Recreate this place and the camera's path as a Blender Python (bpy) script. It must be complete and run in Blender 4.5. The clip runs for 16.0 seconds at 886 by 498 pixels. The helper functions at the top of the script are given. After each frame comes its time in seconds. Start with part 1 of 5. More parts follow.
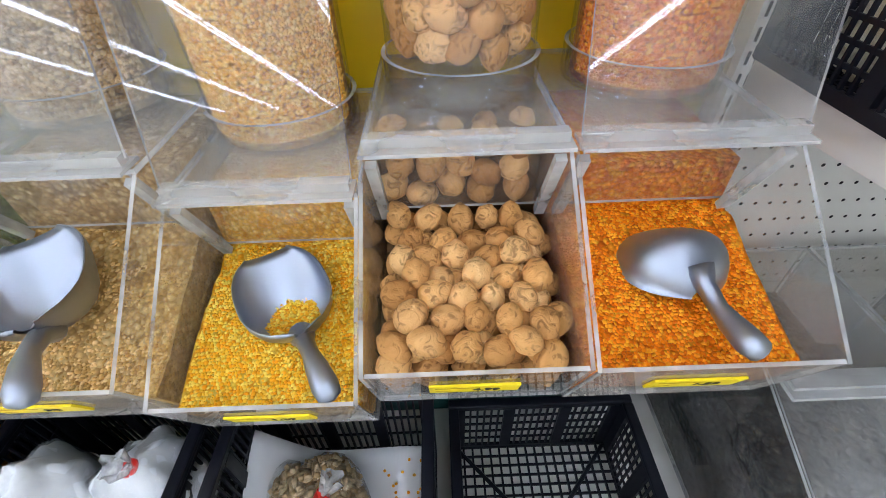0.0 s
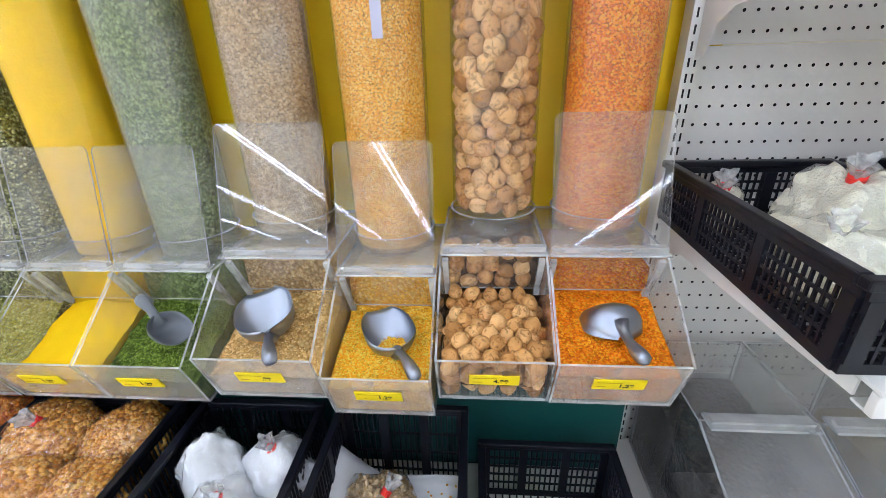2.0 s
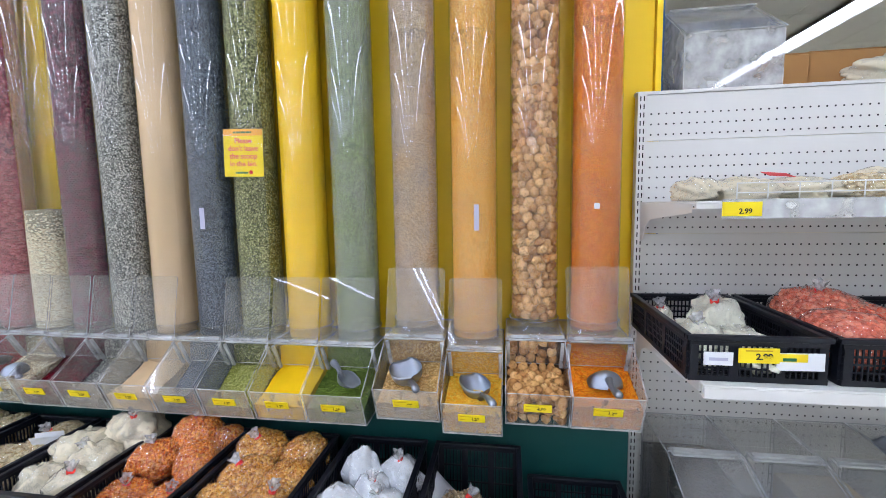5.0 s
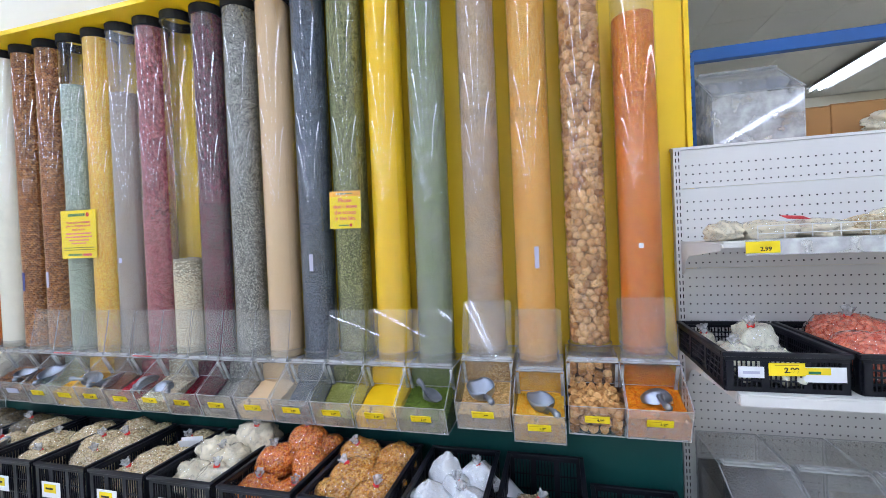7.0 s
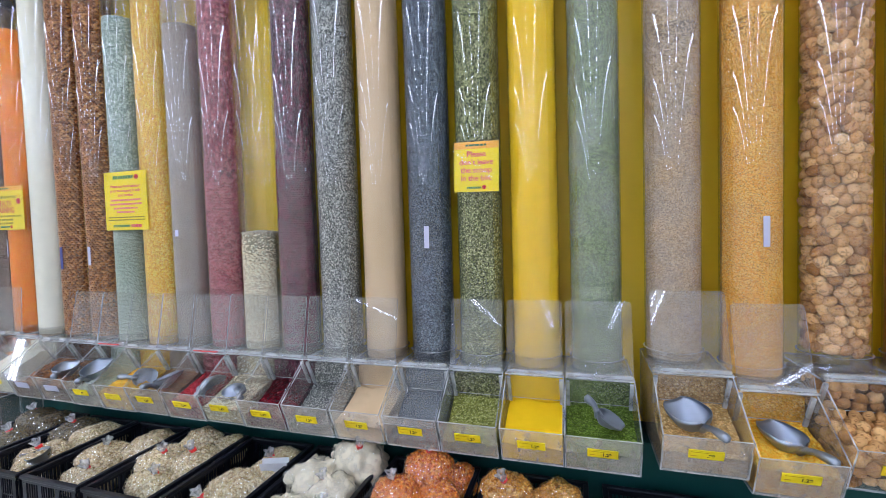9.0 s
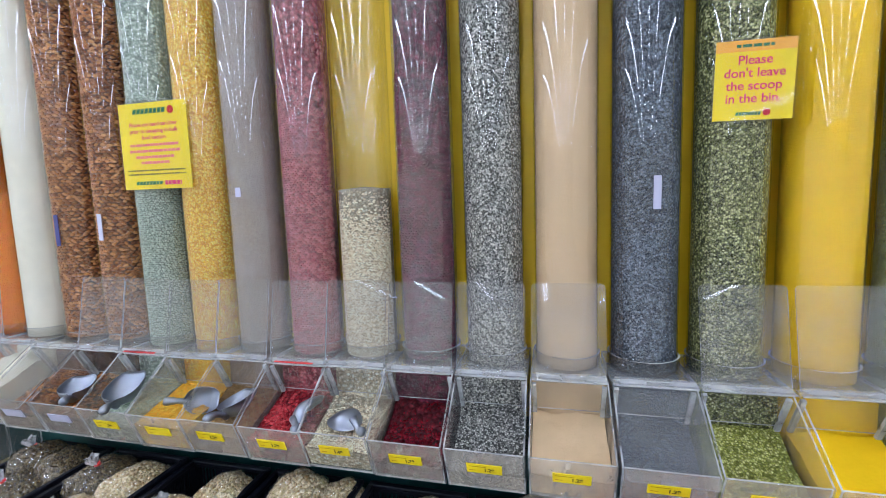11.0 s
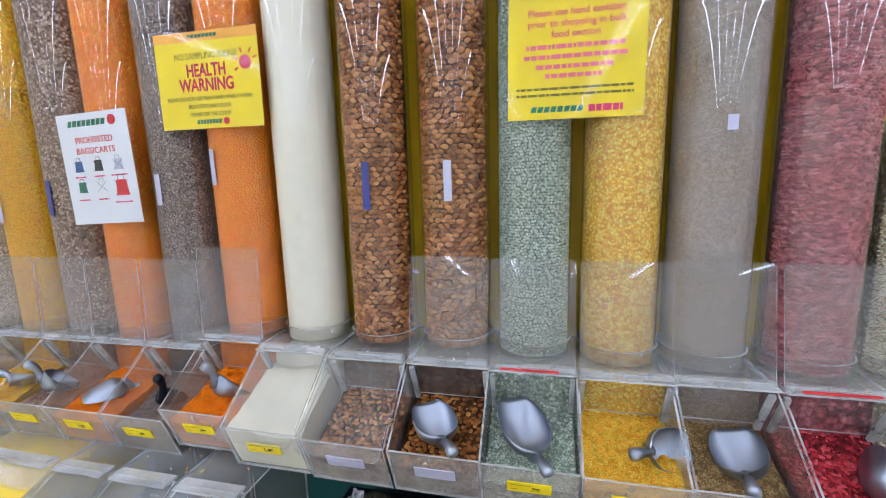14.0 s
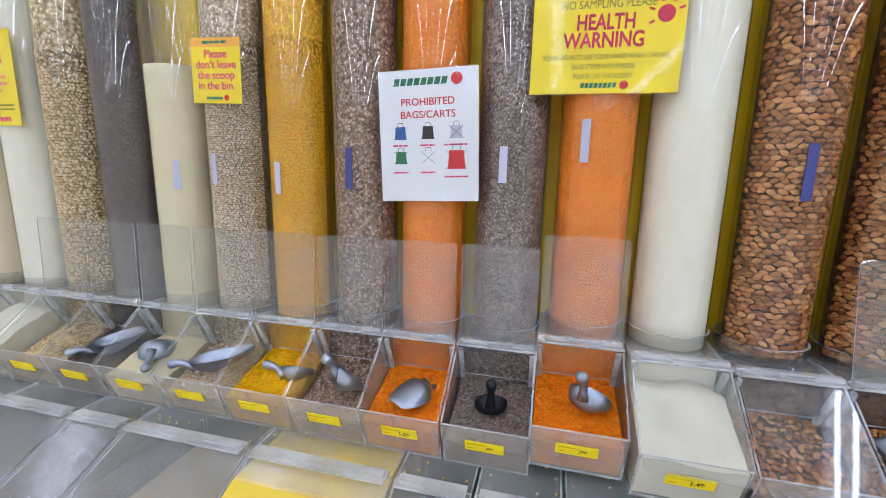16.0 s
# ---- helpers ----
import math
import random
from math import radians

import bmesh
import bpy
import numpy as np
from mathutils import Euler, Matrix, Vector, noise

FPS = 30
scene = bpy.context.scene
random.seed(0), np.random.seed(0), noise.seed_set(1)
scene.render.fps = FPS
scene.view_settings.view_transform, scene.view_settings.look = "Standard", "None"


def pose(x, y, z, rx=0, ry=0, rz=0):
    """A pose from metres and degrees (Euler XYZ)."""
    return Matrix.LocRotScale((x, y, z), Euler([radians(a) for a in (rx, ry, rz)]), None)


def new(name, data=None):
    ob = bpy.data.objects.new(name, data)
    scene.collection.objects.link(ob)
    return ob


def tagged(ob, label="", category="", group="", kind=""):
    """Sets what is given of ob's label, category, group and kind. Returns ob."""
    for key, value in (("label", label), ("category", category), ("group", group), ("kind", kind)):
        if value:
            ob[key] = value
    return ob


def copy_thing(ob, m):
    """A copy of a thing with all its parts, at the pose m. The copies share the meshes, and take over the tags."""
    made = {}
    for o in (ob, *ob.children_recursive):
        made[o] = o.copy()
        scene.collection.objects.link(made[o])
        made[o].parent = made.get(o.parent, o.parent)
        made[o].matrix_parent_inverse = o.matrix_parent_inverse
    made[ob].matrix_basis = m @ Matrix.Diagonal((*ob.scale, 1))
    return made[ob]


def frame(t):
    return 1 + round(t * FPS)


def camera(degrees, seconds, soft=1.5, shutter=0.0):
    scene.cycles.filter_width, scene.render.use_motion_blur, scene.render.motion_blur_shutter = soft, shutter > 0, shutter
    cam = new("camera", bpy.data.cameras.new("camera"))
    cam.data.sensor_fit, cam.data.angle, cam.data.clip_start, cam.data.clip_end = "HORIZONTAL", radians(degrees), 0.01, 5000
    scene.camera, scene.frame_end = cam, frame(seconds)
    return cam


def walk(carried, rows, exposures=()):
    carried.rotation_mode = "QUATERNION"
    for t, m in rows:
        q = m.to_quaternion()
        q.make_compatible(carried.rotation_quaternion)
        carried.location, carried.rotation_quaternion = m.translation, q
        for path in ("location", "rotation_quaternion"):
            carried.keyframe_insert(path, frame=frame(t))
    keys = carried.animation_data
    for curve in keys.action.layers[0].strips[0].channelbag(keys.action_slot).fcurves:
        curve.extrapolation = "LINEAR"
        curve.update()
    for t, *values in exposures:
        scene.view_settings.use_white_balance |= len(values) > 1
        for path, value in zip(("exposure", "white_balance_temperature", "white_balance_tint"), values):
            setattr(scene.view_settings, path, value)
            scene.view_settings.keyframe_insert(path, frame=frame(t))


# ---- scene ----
cam = camera(92.0, 16.0, soft=0.85)
METRES, EYE, TILT, LEAN, TURN = 5.5, 1.3, 0.0, 0.0, -0.1
ROWS = [
    (0.0, 0.0, 0.0, 0.0, -1.4, -42.34, 1.54),
    (0.5, -0.0014, -0.0087, 0.0051, 0.77, -39.34, 1.78),
    (1.0, -0.0015, -0.025, 0.0129, 2.25, -34.55, 2.01),
    (1.5, -0.0002, -0.0459, 0.0207, 3.12, -28.93, 2.2),
    (2.0, -0.0012, -0.0689, 0.0264, 4.19, -24.55, 1.62),
    (2.5, -0.0042, -0.0873, 0.0311, 5.08, -21.8, 1.21),
    (3.0, -0.0126, -0.1083, 0.0356, 5.69, -18.39, 1.45),
    (3.5, -0.021, -0.1358, 0.039, 5.96, -14.66, 1.31),
    (4.0, -0.0187, -0.1612, 0.0412, 6.28, -11.21, 0.73),
    (6.5, -0.0037, -0.2538, 0.0572, 14.21, -1.33, 2.68),
    (7.0, -0.0165, -0.2648, 0.054, 15.01, -0.7, 2.46),
    (7.5, -0.0375, -0.2595, 0.0483, 15.85, -0.5, 1.91),
    (8.0, -0.0721, -0.2391, 0.0468, 16.7, -0.93, 1.78),
    (8.5, -0.103, -0.2192, 0.0461, 17.5, -1.6, 1.57),
    (11.0, -0.2825, -0.1358, 0.0397, 13.9, -5.95, 2.0),
    (11.5, -0.3215, -0.1252, 0.0373, 14.07, -6.7, 1.26),
    (12.0, -0.3644, -0.1241, 0.0381, 14.03, -7.08, 1.24),
    (12.5, -0.3988, -0.1201, 0.0344, 13.9, -7.54, 0.91),
    (13.0, -0.442, -0.1065, 0.0361, 13.79, -8.28, 1.77),
    (13.5, -0.4817, -0.1003, 0.0341, 13.96, -8.92, 1.82),
    (14.0, -0.5251, -0.0995, 0.034, 13.19, -9.46, 1.63),
    (14.5, -0.5676, -0.1039, 0.0344, 12.62, -9.91, 1.34),
    (15.0, -0.6038, -0.1044, 0.0301, 12.3, -10.32, 0.2),
    (15.5, -0.6513, -0.1014, 0.0323, 12.8, -10.81, 0.26),
    (16.0, -0.6932, -0.1078, 0.0305, 14.41, -10.83, -1.13),
]
walk(cam, [(t, pose(0, 0, EYE, TILT, LEAN, TURN) @ pose(METRES * x, METRES * y, METRES * z, 90 + pitch, roll, yaw)) for t, x, y, z, yaw, pitch, roll in ROWS],
     exposures=[(0.0, 0.10, 6500, 6), (2.0, 0.14, 6450, 7), (4.0, -0.12, 6350, 9), (6.5, -0.20, 6000, 10), (8.5, -0.31, 5900, 10), (11.0, -0.28, 6000, 10), (16.0, -0.32, 6200, 10)])

# ---- light ----
LAMP_ROWS = [-8.3, -6.1, -3.9, -1.7, 0.5, 3.8]
LAMP_COLOUR, LAMP_STRENGTH = (0.86, 0.965, 1.25), 26.5
world = bpy.data.worlds.new("world")
world.use_nodes = True
world.node_tree.nodes["Background"].inputs["Color"].default_value = (0.9, 0.95, 1.0, 1)
world.node_tree.nodes["Background"].inputs["Strength"].default_value = 0.02
scene.world = world
scene.view_settings.exposure = 0.0

# ---- small helpers of this scene ----
scene.cycles.transparent_max_bounces = 64
RNG = np.random.default_rng(7)


def srgb(r, g, b):
    return tuple((c / 255 / 12.92) if c < 10 else ((c / 255 + 0.055) / 1.055) ** 2.4 for c in (r, g, b)) + (1.0,)


class Geo:
    """Collects vertices, faces and their material slots."""

    def __init__(self):
        self.v, self.f, self.m = [], [], []

    def add(self, verts, faces, mat=0):
        n = len(self.v)
        self.v += [tuple(p) for p in verts]
        self.f += [tuple(n + i for i in q) for q in faces]
        self.m += list(mat) if isinstance(mat, (list, tuple)) else [mat] * len(faces)
        return self

    def box(self, x0, x1, y0, y1, z0, z1, mat=0, turn=None):
        vs = [Vector((x, y, z)) for z in (z0, z1) for y in (y0, y1) for x in (x0, x1)]
        if turn is not None:
            vs = [turn @ p for p in vs]
        return self.add(vs, [(0, 2, 3, 1), (4, 5, 7, 6), (0, 1, 5, 4), (2, 6, 7, 3), (0, 4, 6, 2), (1, 3, 7, 5)], mat)

    def sheet(self, outline, axis, a, b, mat=0, edge=1, turn=None):
        """A flat sheet: a 2D outline in the plane across axis, from a to b along it; its rim takes the slot edge."""
        n = len(outline)
        place = {"x": lambda p, k: (k, p[0], p[1]), "y": lambda p, k: (p[0], k, p[1]), "z": lambda p, k: (p[0], p[1], k)}[axis]
        vs = [Vector(place(p, k)) for k in (a, b) for p in outline]
        if turn is not None:
            vs = [turn @ p for p in vs]
        fs = [tuple(range(n))[::-1], tuple(range(n, 2 * n))] + [(i, (i + 1) % n, n + (i + 1) % n, n + i) for i in range(n)]
        return self.add(vs, fs, [mat, mat] + [edge] * n)

    def lathe(self, profile, segs=32, mat=0, centre=(0, 0, 0), turn=None, closed=False):
        """profile: rows of radius and height."""
        k = len(profile)
        vs = [Vector((r * math.cos(2 * math.pi * i / segs), r * math.sin(2 * math.pi * i / segs), z)) for i in range(segs) for r, z in profile]
        if turn is not None:
            vs = [turn @ p for p in vs]
        vs = [p + Vector(centre) for p in vs]
        fs = []
        for i in range(segs):
            j = (i + 1) % segs
            for q in range(k if closed else k - 1):
                w = (q + 1) % k
                fs.append((i * k + q, j * k + q, j * k + w, i * k + w))
        return self.add(vs, fs, mat)

    def pipe(self, points, radius, segs=8, mat=0):
        """A round bar through points, capped; radius may be a list."""
        pts = [Vector(p) for p in points]
        rad = radius if isinstance(radius, (list, tuple)) else [radius] * len(pts)
        n0, vs = len(pts), []
        for i, p in enumerate(pts):
            d = (pts[min(i + 1, n0 - 1)] - pts[max(i - 1, 0)]).normalized()
            a = d.cross(Vector((0, 0, 1)) if abs(d.z) < 0.9 else Vector((1, 0, 0))).normalized()
            b = d.cross(a)
            vs += [p + rad[i] * (math.cos(2 * math.pi * k / segs) * a + math.sin(2 * math.pi * k / segs) * b) for k in range(segs)]
        fs = [(i * segs + k, i * segs + (k + 1) % segs, (i + 1) * segs + (k + 1) % segs, (i + 1) * segs + k) for i in range(n0 - 1) for k in range(segs)]
        fs += [tuple(range(segs))[::-1], tuple(range((n0 - 1) * segs, n0 * segs))]
        return self.add(vs, fs, mat)


def mesh_of(name, verts, faces, mats, slots=None, smooth=False):
    me = bpy.data.meshes.new(name)
    me.from_pydata([tuple(v) for v in verts], [], faces)
    for m in mats if isinstance(mats, (list, tuple)) else [mats]:
        me.materials.append(m)
    if slots is not None:
        me.polygons.foreach_set("material_index", slots)
    if smooth:
        me.polygons.foreach_set("use_smooth", [True] * len(me.polygons))
    me.update()
    return me


def part(name, g, mats, parent=None, label="", smooth=False, bevel=0.0, m=None):
    """Links a Geo as one mesh object under a thing or a part."""
    ob = new(name, mesh_of(name, g.v, g.f, mats, g.m, smooth))
    if parent is not None:
        ob.parent = parent
    if m is not None:
        ob.matrix_basis = m
    if label:
        ob["label"] = label
    if bevel:
        b = ob.modifiers.new("bevel", "BEVEL")
        b.width, b.segments, b.limit_method = bevel, 2, "ANGLE"
    return ob


def empty(name, m, label, category, group="", kind=""):
    ob = new(name)
    ob.empty_display_size = 0.05
    ob.matrix_basis = m
    return tagged(ob, label, category, group, kind)


def spray(name, tv, tf, mats4, mat, smooth=True, extra=None, mats=None, late=None):
    """One mesh of many copies of a small template at the numpy poses mats4; extra: a Geo joined to it with slot numbers."""
    tv, tf = np.asarray(tv, float), np.asarray(tf, int)
    n = len(mats4)
    vs = (np.einsum("nij,kj->nki", mats4[:, :3, :3], tv) + mats4[:, None, :3, 3]).reshape(-1, 3)
    fs = (tf[None] + (np.arange(n) * len(tv))[:, None, None]).reshape(-1, tf.shape[1])
    verts, faces, slots = vs.tolist(), fs.tolist(), [0] * len(fs)
    if late is not None:
        # copies from the number late[0] on take the slot late[1]
        slots = [0] * (late[0] * len(tf)) + [late[1]] * ((n - late[0]) * len(tf))
    if extra is not None:
        k = len(verts)
        verts += [tuple(v) for v in extra.v]
        faces += [[k + i for i in q] for q in extra.f]
        slots += extra.m
    return mesh_of(name, verts, faces, mats or [mat], slots, smooth)


def ico(sx, sy, sz, sub=1, bend=0.0):
    bm = bmesh.new()
    bmesh.ops.create_icosphere(bm, subdivisions=sub, radius=1.0)
    vs = np.array([(v.co.x * sx, v.co.y * sy + bend * sx * (v.co.x ** 2), v.co.z * sz) for v in bm.verts])
    bm.verts.index_update()
    fs = [[v.index for v in f.verts] for f in bm.faces]
    bm.free()
    return vs, fs


def turns(n, flat=0.5):
    """Random rotations; flat near 0 keeps the grains lying on their broad side."""
    a, b, c = RNG.uniform(0, 2 * math.pi, n), RNG.normal(0, flat, n), RNG.normal(0, flat, n)
    ca, sa, cb, sb, cc, sc = np.cos(a), np.sin(a), np.cos(b), np.sin(b), np.cos(c), np.sin(c)
    z, o = np.zeros(n), np.ones(n)
    rz = np.stack([ca, -sa, z, sa, ca, z, z, z, o], 1).reshape(n, 3, 3)
    rx = np.stack([o, z, z, z, cb, -sb, z, sb, cb], 1).reshape(n, 3, 3)
    ry = np.stack([cc, z, sc, z, o, z, -sc, z, cc], 1).reshape(n, 3, 3)
    return rx @ ry @ rz


def poses(rot, pos, scale=None):
    m = np.zeros((len(pos), 4, 4))
    m[:, :3, :3] = rot if scale is None else rot * scale[:, None, None]
    m[:, :3, 3], m[:, 3, 3] = pos, 1
    return m


def letters(name, text, size, mat, parent, m, align="CENTER", bold=0.0, label=""):
    cu = bpy.data.curves.new(name, "FONT")
    cu.body, cu.size, cu.align_x, cu.align_y, cu.offset, cu.extrude = text, size, align, "CENTER", bold, 0.0003
    tmp = bpy.data.objects.new(name, cu)
    scene.collection.objects.link(tmp)
    me = bpy.data.meshes.new_from_object(tmp.evaluated_get(bpy.context.evaluated_depsgraph_get()))
    bpy.data.objects.remove(tmp)
    me.name = name
    me.materials.clear()
    me.materials.append(mat)
    ob = new(name, me)
    ob.parent, ob.matrix_basis = parent, m
    if label:
        ob["label"] = label
    return ob


# ---- materials ----
def material(name):
    m = bpy.data.materials.new(name)
    m.use_nodes = True
    nt = m.node_tree
    return m, nt.nodes, nt.links, nt.nodes["Principled BSDF"], nt.nodes["Material Output"]


def surface(name, col, rough=0.5, metal=0.0, vary=0.12, scale=8.0, fine=120.0, bump=0.15, spec=0.5, dist=0.002):
    """Paint, plastic or metal with large stains and fine grain."""
    m, N, L, p, _ = material(name)
    tc = N.new("ShaderNodeTexCoord")
    big, small = N.new("ShaderNodeTexNoise"), N.new("ShaderNodeTexNoise")
    big.inputs["Scale"].default_value, big.inputs["Detail"].default_value = scale, 5
    small.inputs["Scale"].default_value, small.inputs["Detail"].default_value = fine, 3
    L.new(tc.outputs["Object"], big.inputs["Vector"]), L.new(tc.outputs["Object"], small.inputs["Vector"])
    mix = N.new("ShaderNodeMix")
    mix.data_type = "RGBA"
    mix.inputs["A"].default_value = tuple(c * (1 - vary) for c in col[:3]) + (1,)
    mix.inputs["B"].default_value = tuple(min(1, c * (1 + vary * 0.6)) for c in col[:3]) + (1,)
    L.new(big.outputs["Fac"], mix.inputs["Factor"]), L.new(mix.outputs["Result"], p.inputs["Base Color"])
    rr = N.new("ShaderNodeMapRange")
    rr.inputs["To Min"].default_value, rr.inputs["To Max"].default_value = max(0.02, rough - 0.12), min(1, rough + 0.12)
    L.new(big.outputs["Fac"], rr.inputs["Value"]), L.new(rr.outputs["Result"], p.inputs["Roughness"])
    b = N.new("ShaderNodeBump")
    b.inputs["Strength"].default_value, b.inputs["Distance"].default_value = bump, dist
    L.new(small.outputs["Fac"], b.inputs["Height"]), L.new(b.outputs["Normal"], p.inputs["Normal"])
    p.inputs["Metallic"].default_value, p.inputs["Specular IOR Level"].default_value = metal, spec
    return m


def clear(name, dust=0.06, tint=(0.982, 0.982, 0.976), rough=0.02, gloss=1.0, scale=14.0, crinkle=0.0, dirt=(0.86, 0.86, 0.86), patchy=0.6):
    """Clear acrylic or film: sees through, mirrors by Fresnel, with a thin film of dust and scratches; on tubes dust
    also paints in glare.
    """
    m, N, L, p, out = material(name)
    N.remove(p)
    t, g, d = N.new("ShaderNodeBsdfTransparent"), N.new("ShaderNodeBsdfGlossy"), N.new("ShaderNodeBsdfDiffuse")
    t.inputs["Color"].default_value = (*tint, 1)
    g.inputs["Roughness"].default_value = rough
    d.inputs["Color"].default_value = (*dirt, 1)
    # gloss that grows towards grazing views, alike from both sides of the sheet
    fr, pw, sc = N.new("ShaderNodeLayerWeight"), N.new("ShaderNodeMath"), N.new("ShaderNodeMath")
    fr.inputs["Blend"].default_value = 0.5
    pw.operation, sc.operation, sc.use_clamp = "POWER", "MULTIPLY_ADD", True
    pw.inputs[1].default_value = 5.0
    sc.inputs[1].default_value, sc.inputs[2].default_value = 0.7, 0.04 * gloss
    L.new(fr.outputs["Facing"], pw.inputs[0]), L.new(pw.outputs[0], sc.inputs[0])
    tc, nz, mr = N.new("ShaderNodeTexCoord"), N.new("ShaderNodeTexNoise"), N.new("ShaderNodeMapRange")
    if crinkle:
        vo, wn, bp = N.new("ShaderNodeTexVoronoi"), N.new("ShaderNodeTexNoise"), N.new("ShaderNodeBump")
        vo.feature, vo.inputs["Scale"].default_value, wn.inputs["Scale"].default_value, wn.inputs["Detail"].default_value = "F2", 26, 60, 4
        mixh = N.new("ShaderNodeMath")
        L.new(tc.outputs["Object"], vo.inputs["Vector"]), L.new(tc.outputs["Object"], wn.inputs["Vector"])
        L.new(vo.outputs["Distance"], mixh.inputs[0]), L.new(wn.outputs["Fac"], mixh.inputs[1])
        bp.inputs["Strength"].default_value, bp.inputs["Distance"].default_value = crinkle, 0.012
        L.new(mixh.outputs[0], bp.inputs["Height"]), L.new(bp.outputs["Normal"], g.inputs["Normal"])
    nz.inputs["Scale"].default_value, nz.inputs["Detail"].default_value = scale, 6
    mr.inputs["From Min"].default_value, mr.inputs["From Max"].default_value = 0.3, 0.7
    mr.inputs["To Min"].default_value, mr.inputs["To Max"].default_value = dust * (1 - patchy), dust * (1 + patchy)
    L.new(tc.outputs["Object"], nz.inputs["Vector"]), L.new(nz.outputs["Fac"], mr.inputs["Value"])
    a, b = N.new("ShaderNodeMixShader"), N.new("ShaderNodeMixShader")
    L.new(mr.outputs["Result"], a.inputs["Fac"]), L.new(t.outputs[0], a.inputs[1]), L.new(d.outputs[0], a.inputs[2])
    L.new(sc.outputs[0], b.inputs["Fac"]), L.new(a.outputs[0], b.inputs[1]), L.new(g.outputs[0], b.inputs[2])
    L.new(b.outputs[0], out.inputs["Surface"])
    return m


def grain(name, cols, size, joined=False, gap=0.7, rough=0.5, bump=1.0, stretch=1.0):
    """Heaped grains: cells of the grain's size, each of its own colour out of cols; joined: for grains that are real geometry."""
    m, N, L, p, _ = material(name)
    ramp = N.new("ShaderNodeValToRGB")
    ramp.color_ramp.interpolation = "LINEAR"
    els = ramp.color_ramp.elements
    while len(els) < len(cols):
        els.new(0.5)
    for i, c in enumerate(cols):
        els[i].position, els[i].color = i / max(1, len(cols) - 1), c
    if joined:
        ge = N.new("ShaderNodeNewGeometry")
        L.new(ge.outputs["Random Per Island"], ramp.inputs["Fac"])
        tc, nz = N.new("ShaderNodeTexCoord"), N.new("ShaderNodeTexNoise")
        nz.inputs["Scale"].default_value = 0.7 / size
        b = N.new("ShaderNodeBump")
        b.inputs["Strength"].default_value, b.inputs["Distance"].default_value = 0.22, size * 0.12
        L.new(tc.outputs["Object"], nz.inputs["Vector"]), L.new(nz.outputs["Fac"], b.inputs["Height"]), L.new(b.outputs["Normal"], p.inputs["Normal"])
        L.new(ramp.outputs["Color"], p.inputs["Base Color"])
    else:
        tc, mp, vo = N.new("ShaderNodeTexCoord"), N.new("ShaderNodeMapping"), N.new("ShaderNodeTexVoronoi")
        mp.inputs["Scale"].default_value = (1, 1, stretch)
        vo.inputs["Scale"].default_value = 1 / size
        L.new(tc.outputs["Object"], mp.inputs["Vector"]), L.new(mp.outputs["Vector"], vo.inputs["Vector"])
        sep = N.new("ShaderNodeSeparateColor")
        L.new(vo.outputs["Color"], sep.inputs["Color"]), L.new(sep.outputs["Red"], ramp.inputs["Fac"])
        # crevice shade painted into the colour: cells darken towards their edges by gap
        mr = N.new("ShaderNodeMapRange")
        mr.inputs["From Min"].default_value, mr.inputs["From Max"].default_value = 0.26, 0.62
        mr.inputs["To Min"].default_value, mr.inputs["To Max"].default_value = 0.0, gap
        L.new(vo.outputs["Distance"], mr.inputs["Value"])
        gap_shade = N.new("ShaderNodeMix")
        gap_shade.data_type = "RGBA"
        gap_shade.inputs["B"].default_value = tuple(c * 0.45 for c in cols[0][:3]) + (1,)
        L.new(mr.outputs["Result"], gap_shade.inputs["Factor"]), L.new(ramp.outputs["Color"], gap_shade.inputs["A"])
        big = N.new("ShaderNodeTexNoise")
        big.inputs["Scale"].default_value, big.inputs["Detail"].default_value = 5, 4
        L.new(tc.outputs["Object"], big.inputs["Vector"])
        hv, hm = N.new("ShaderNodeHueSaturation"), N.new("ShaderNodeMapRange")
        hm.inputs["To Min"].default_value, hm.inputs["To Max"].default_value = 0.90, 1.12
        L.new(big.outputs["Fac"], hm.inputs["Value"]), L.new(hm.outputs["Result"], hv.inputs["Value"])
        L.new(gap_shade.outputs["Result"], hv.inputs["Color"]), L.new(hv.outputs["Color"], p.inputs["Base Color"])
        b = N.new("ShaderNodeBump")
        b.invert = True
        b.inputs["Strength"].default_value, b.inputs["Distance"].default_value = bump, size * 0.5
        L.new(vo.outputs["Distance"], b.inputs["Height"]), L.new(b.outputs["Normal"], p.inputs["Normal"])
    p.inputs["Roughness"].default_value, p.inputs["Specular IOR Level"].default_value = rough, 0.16
    return m


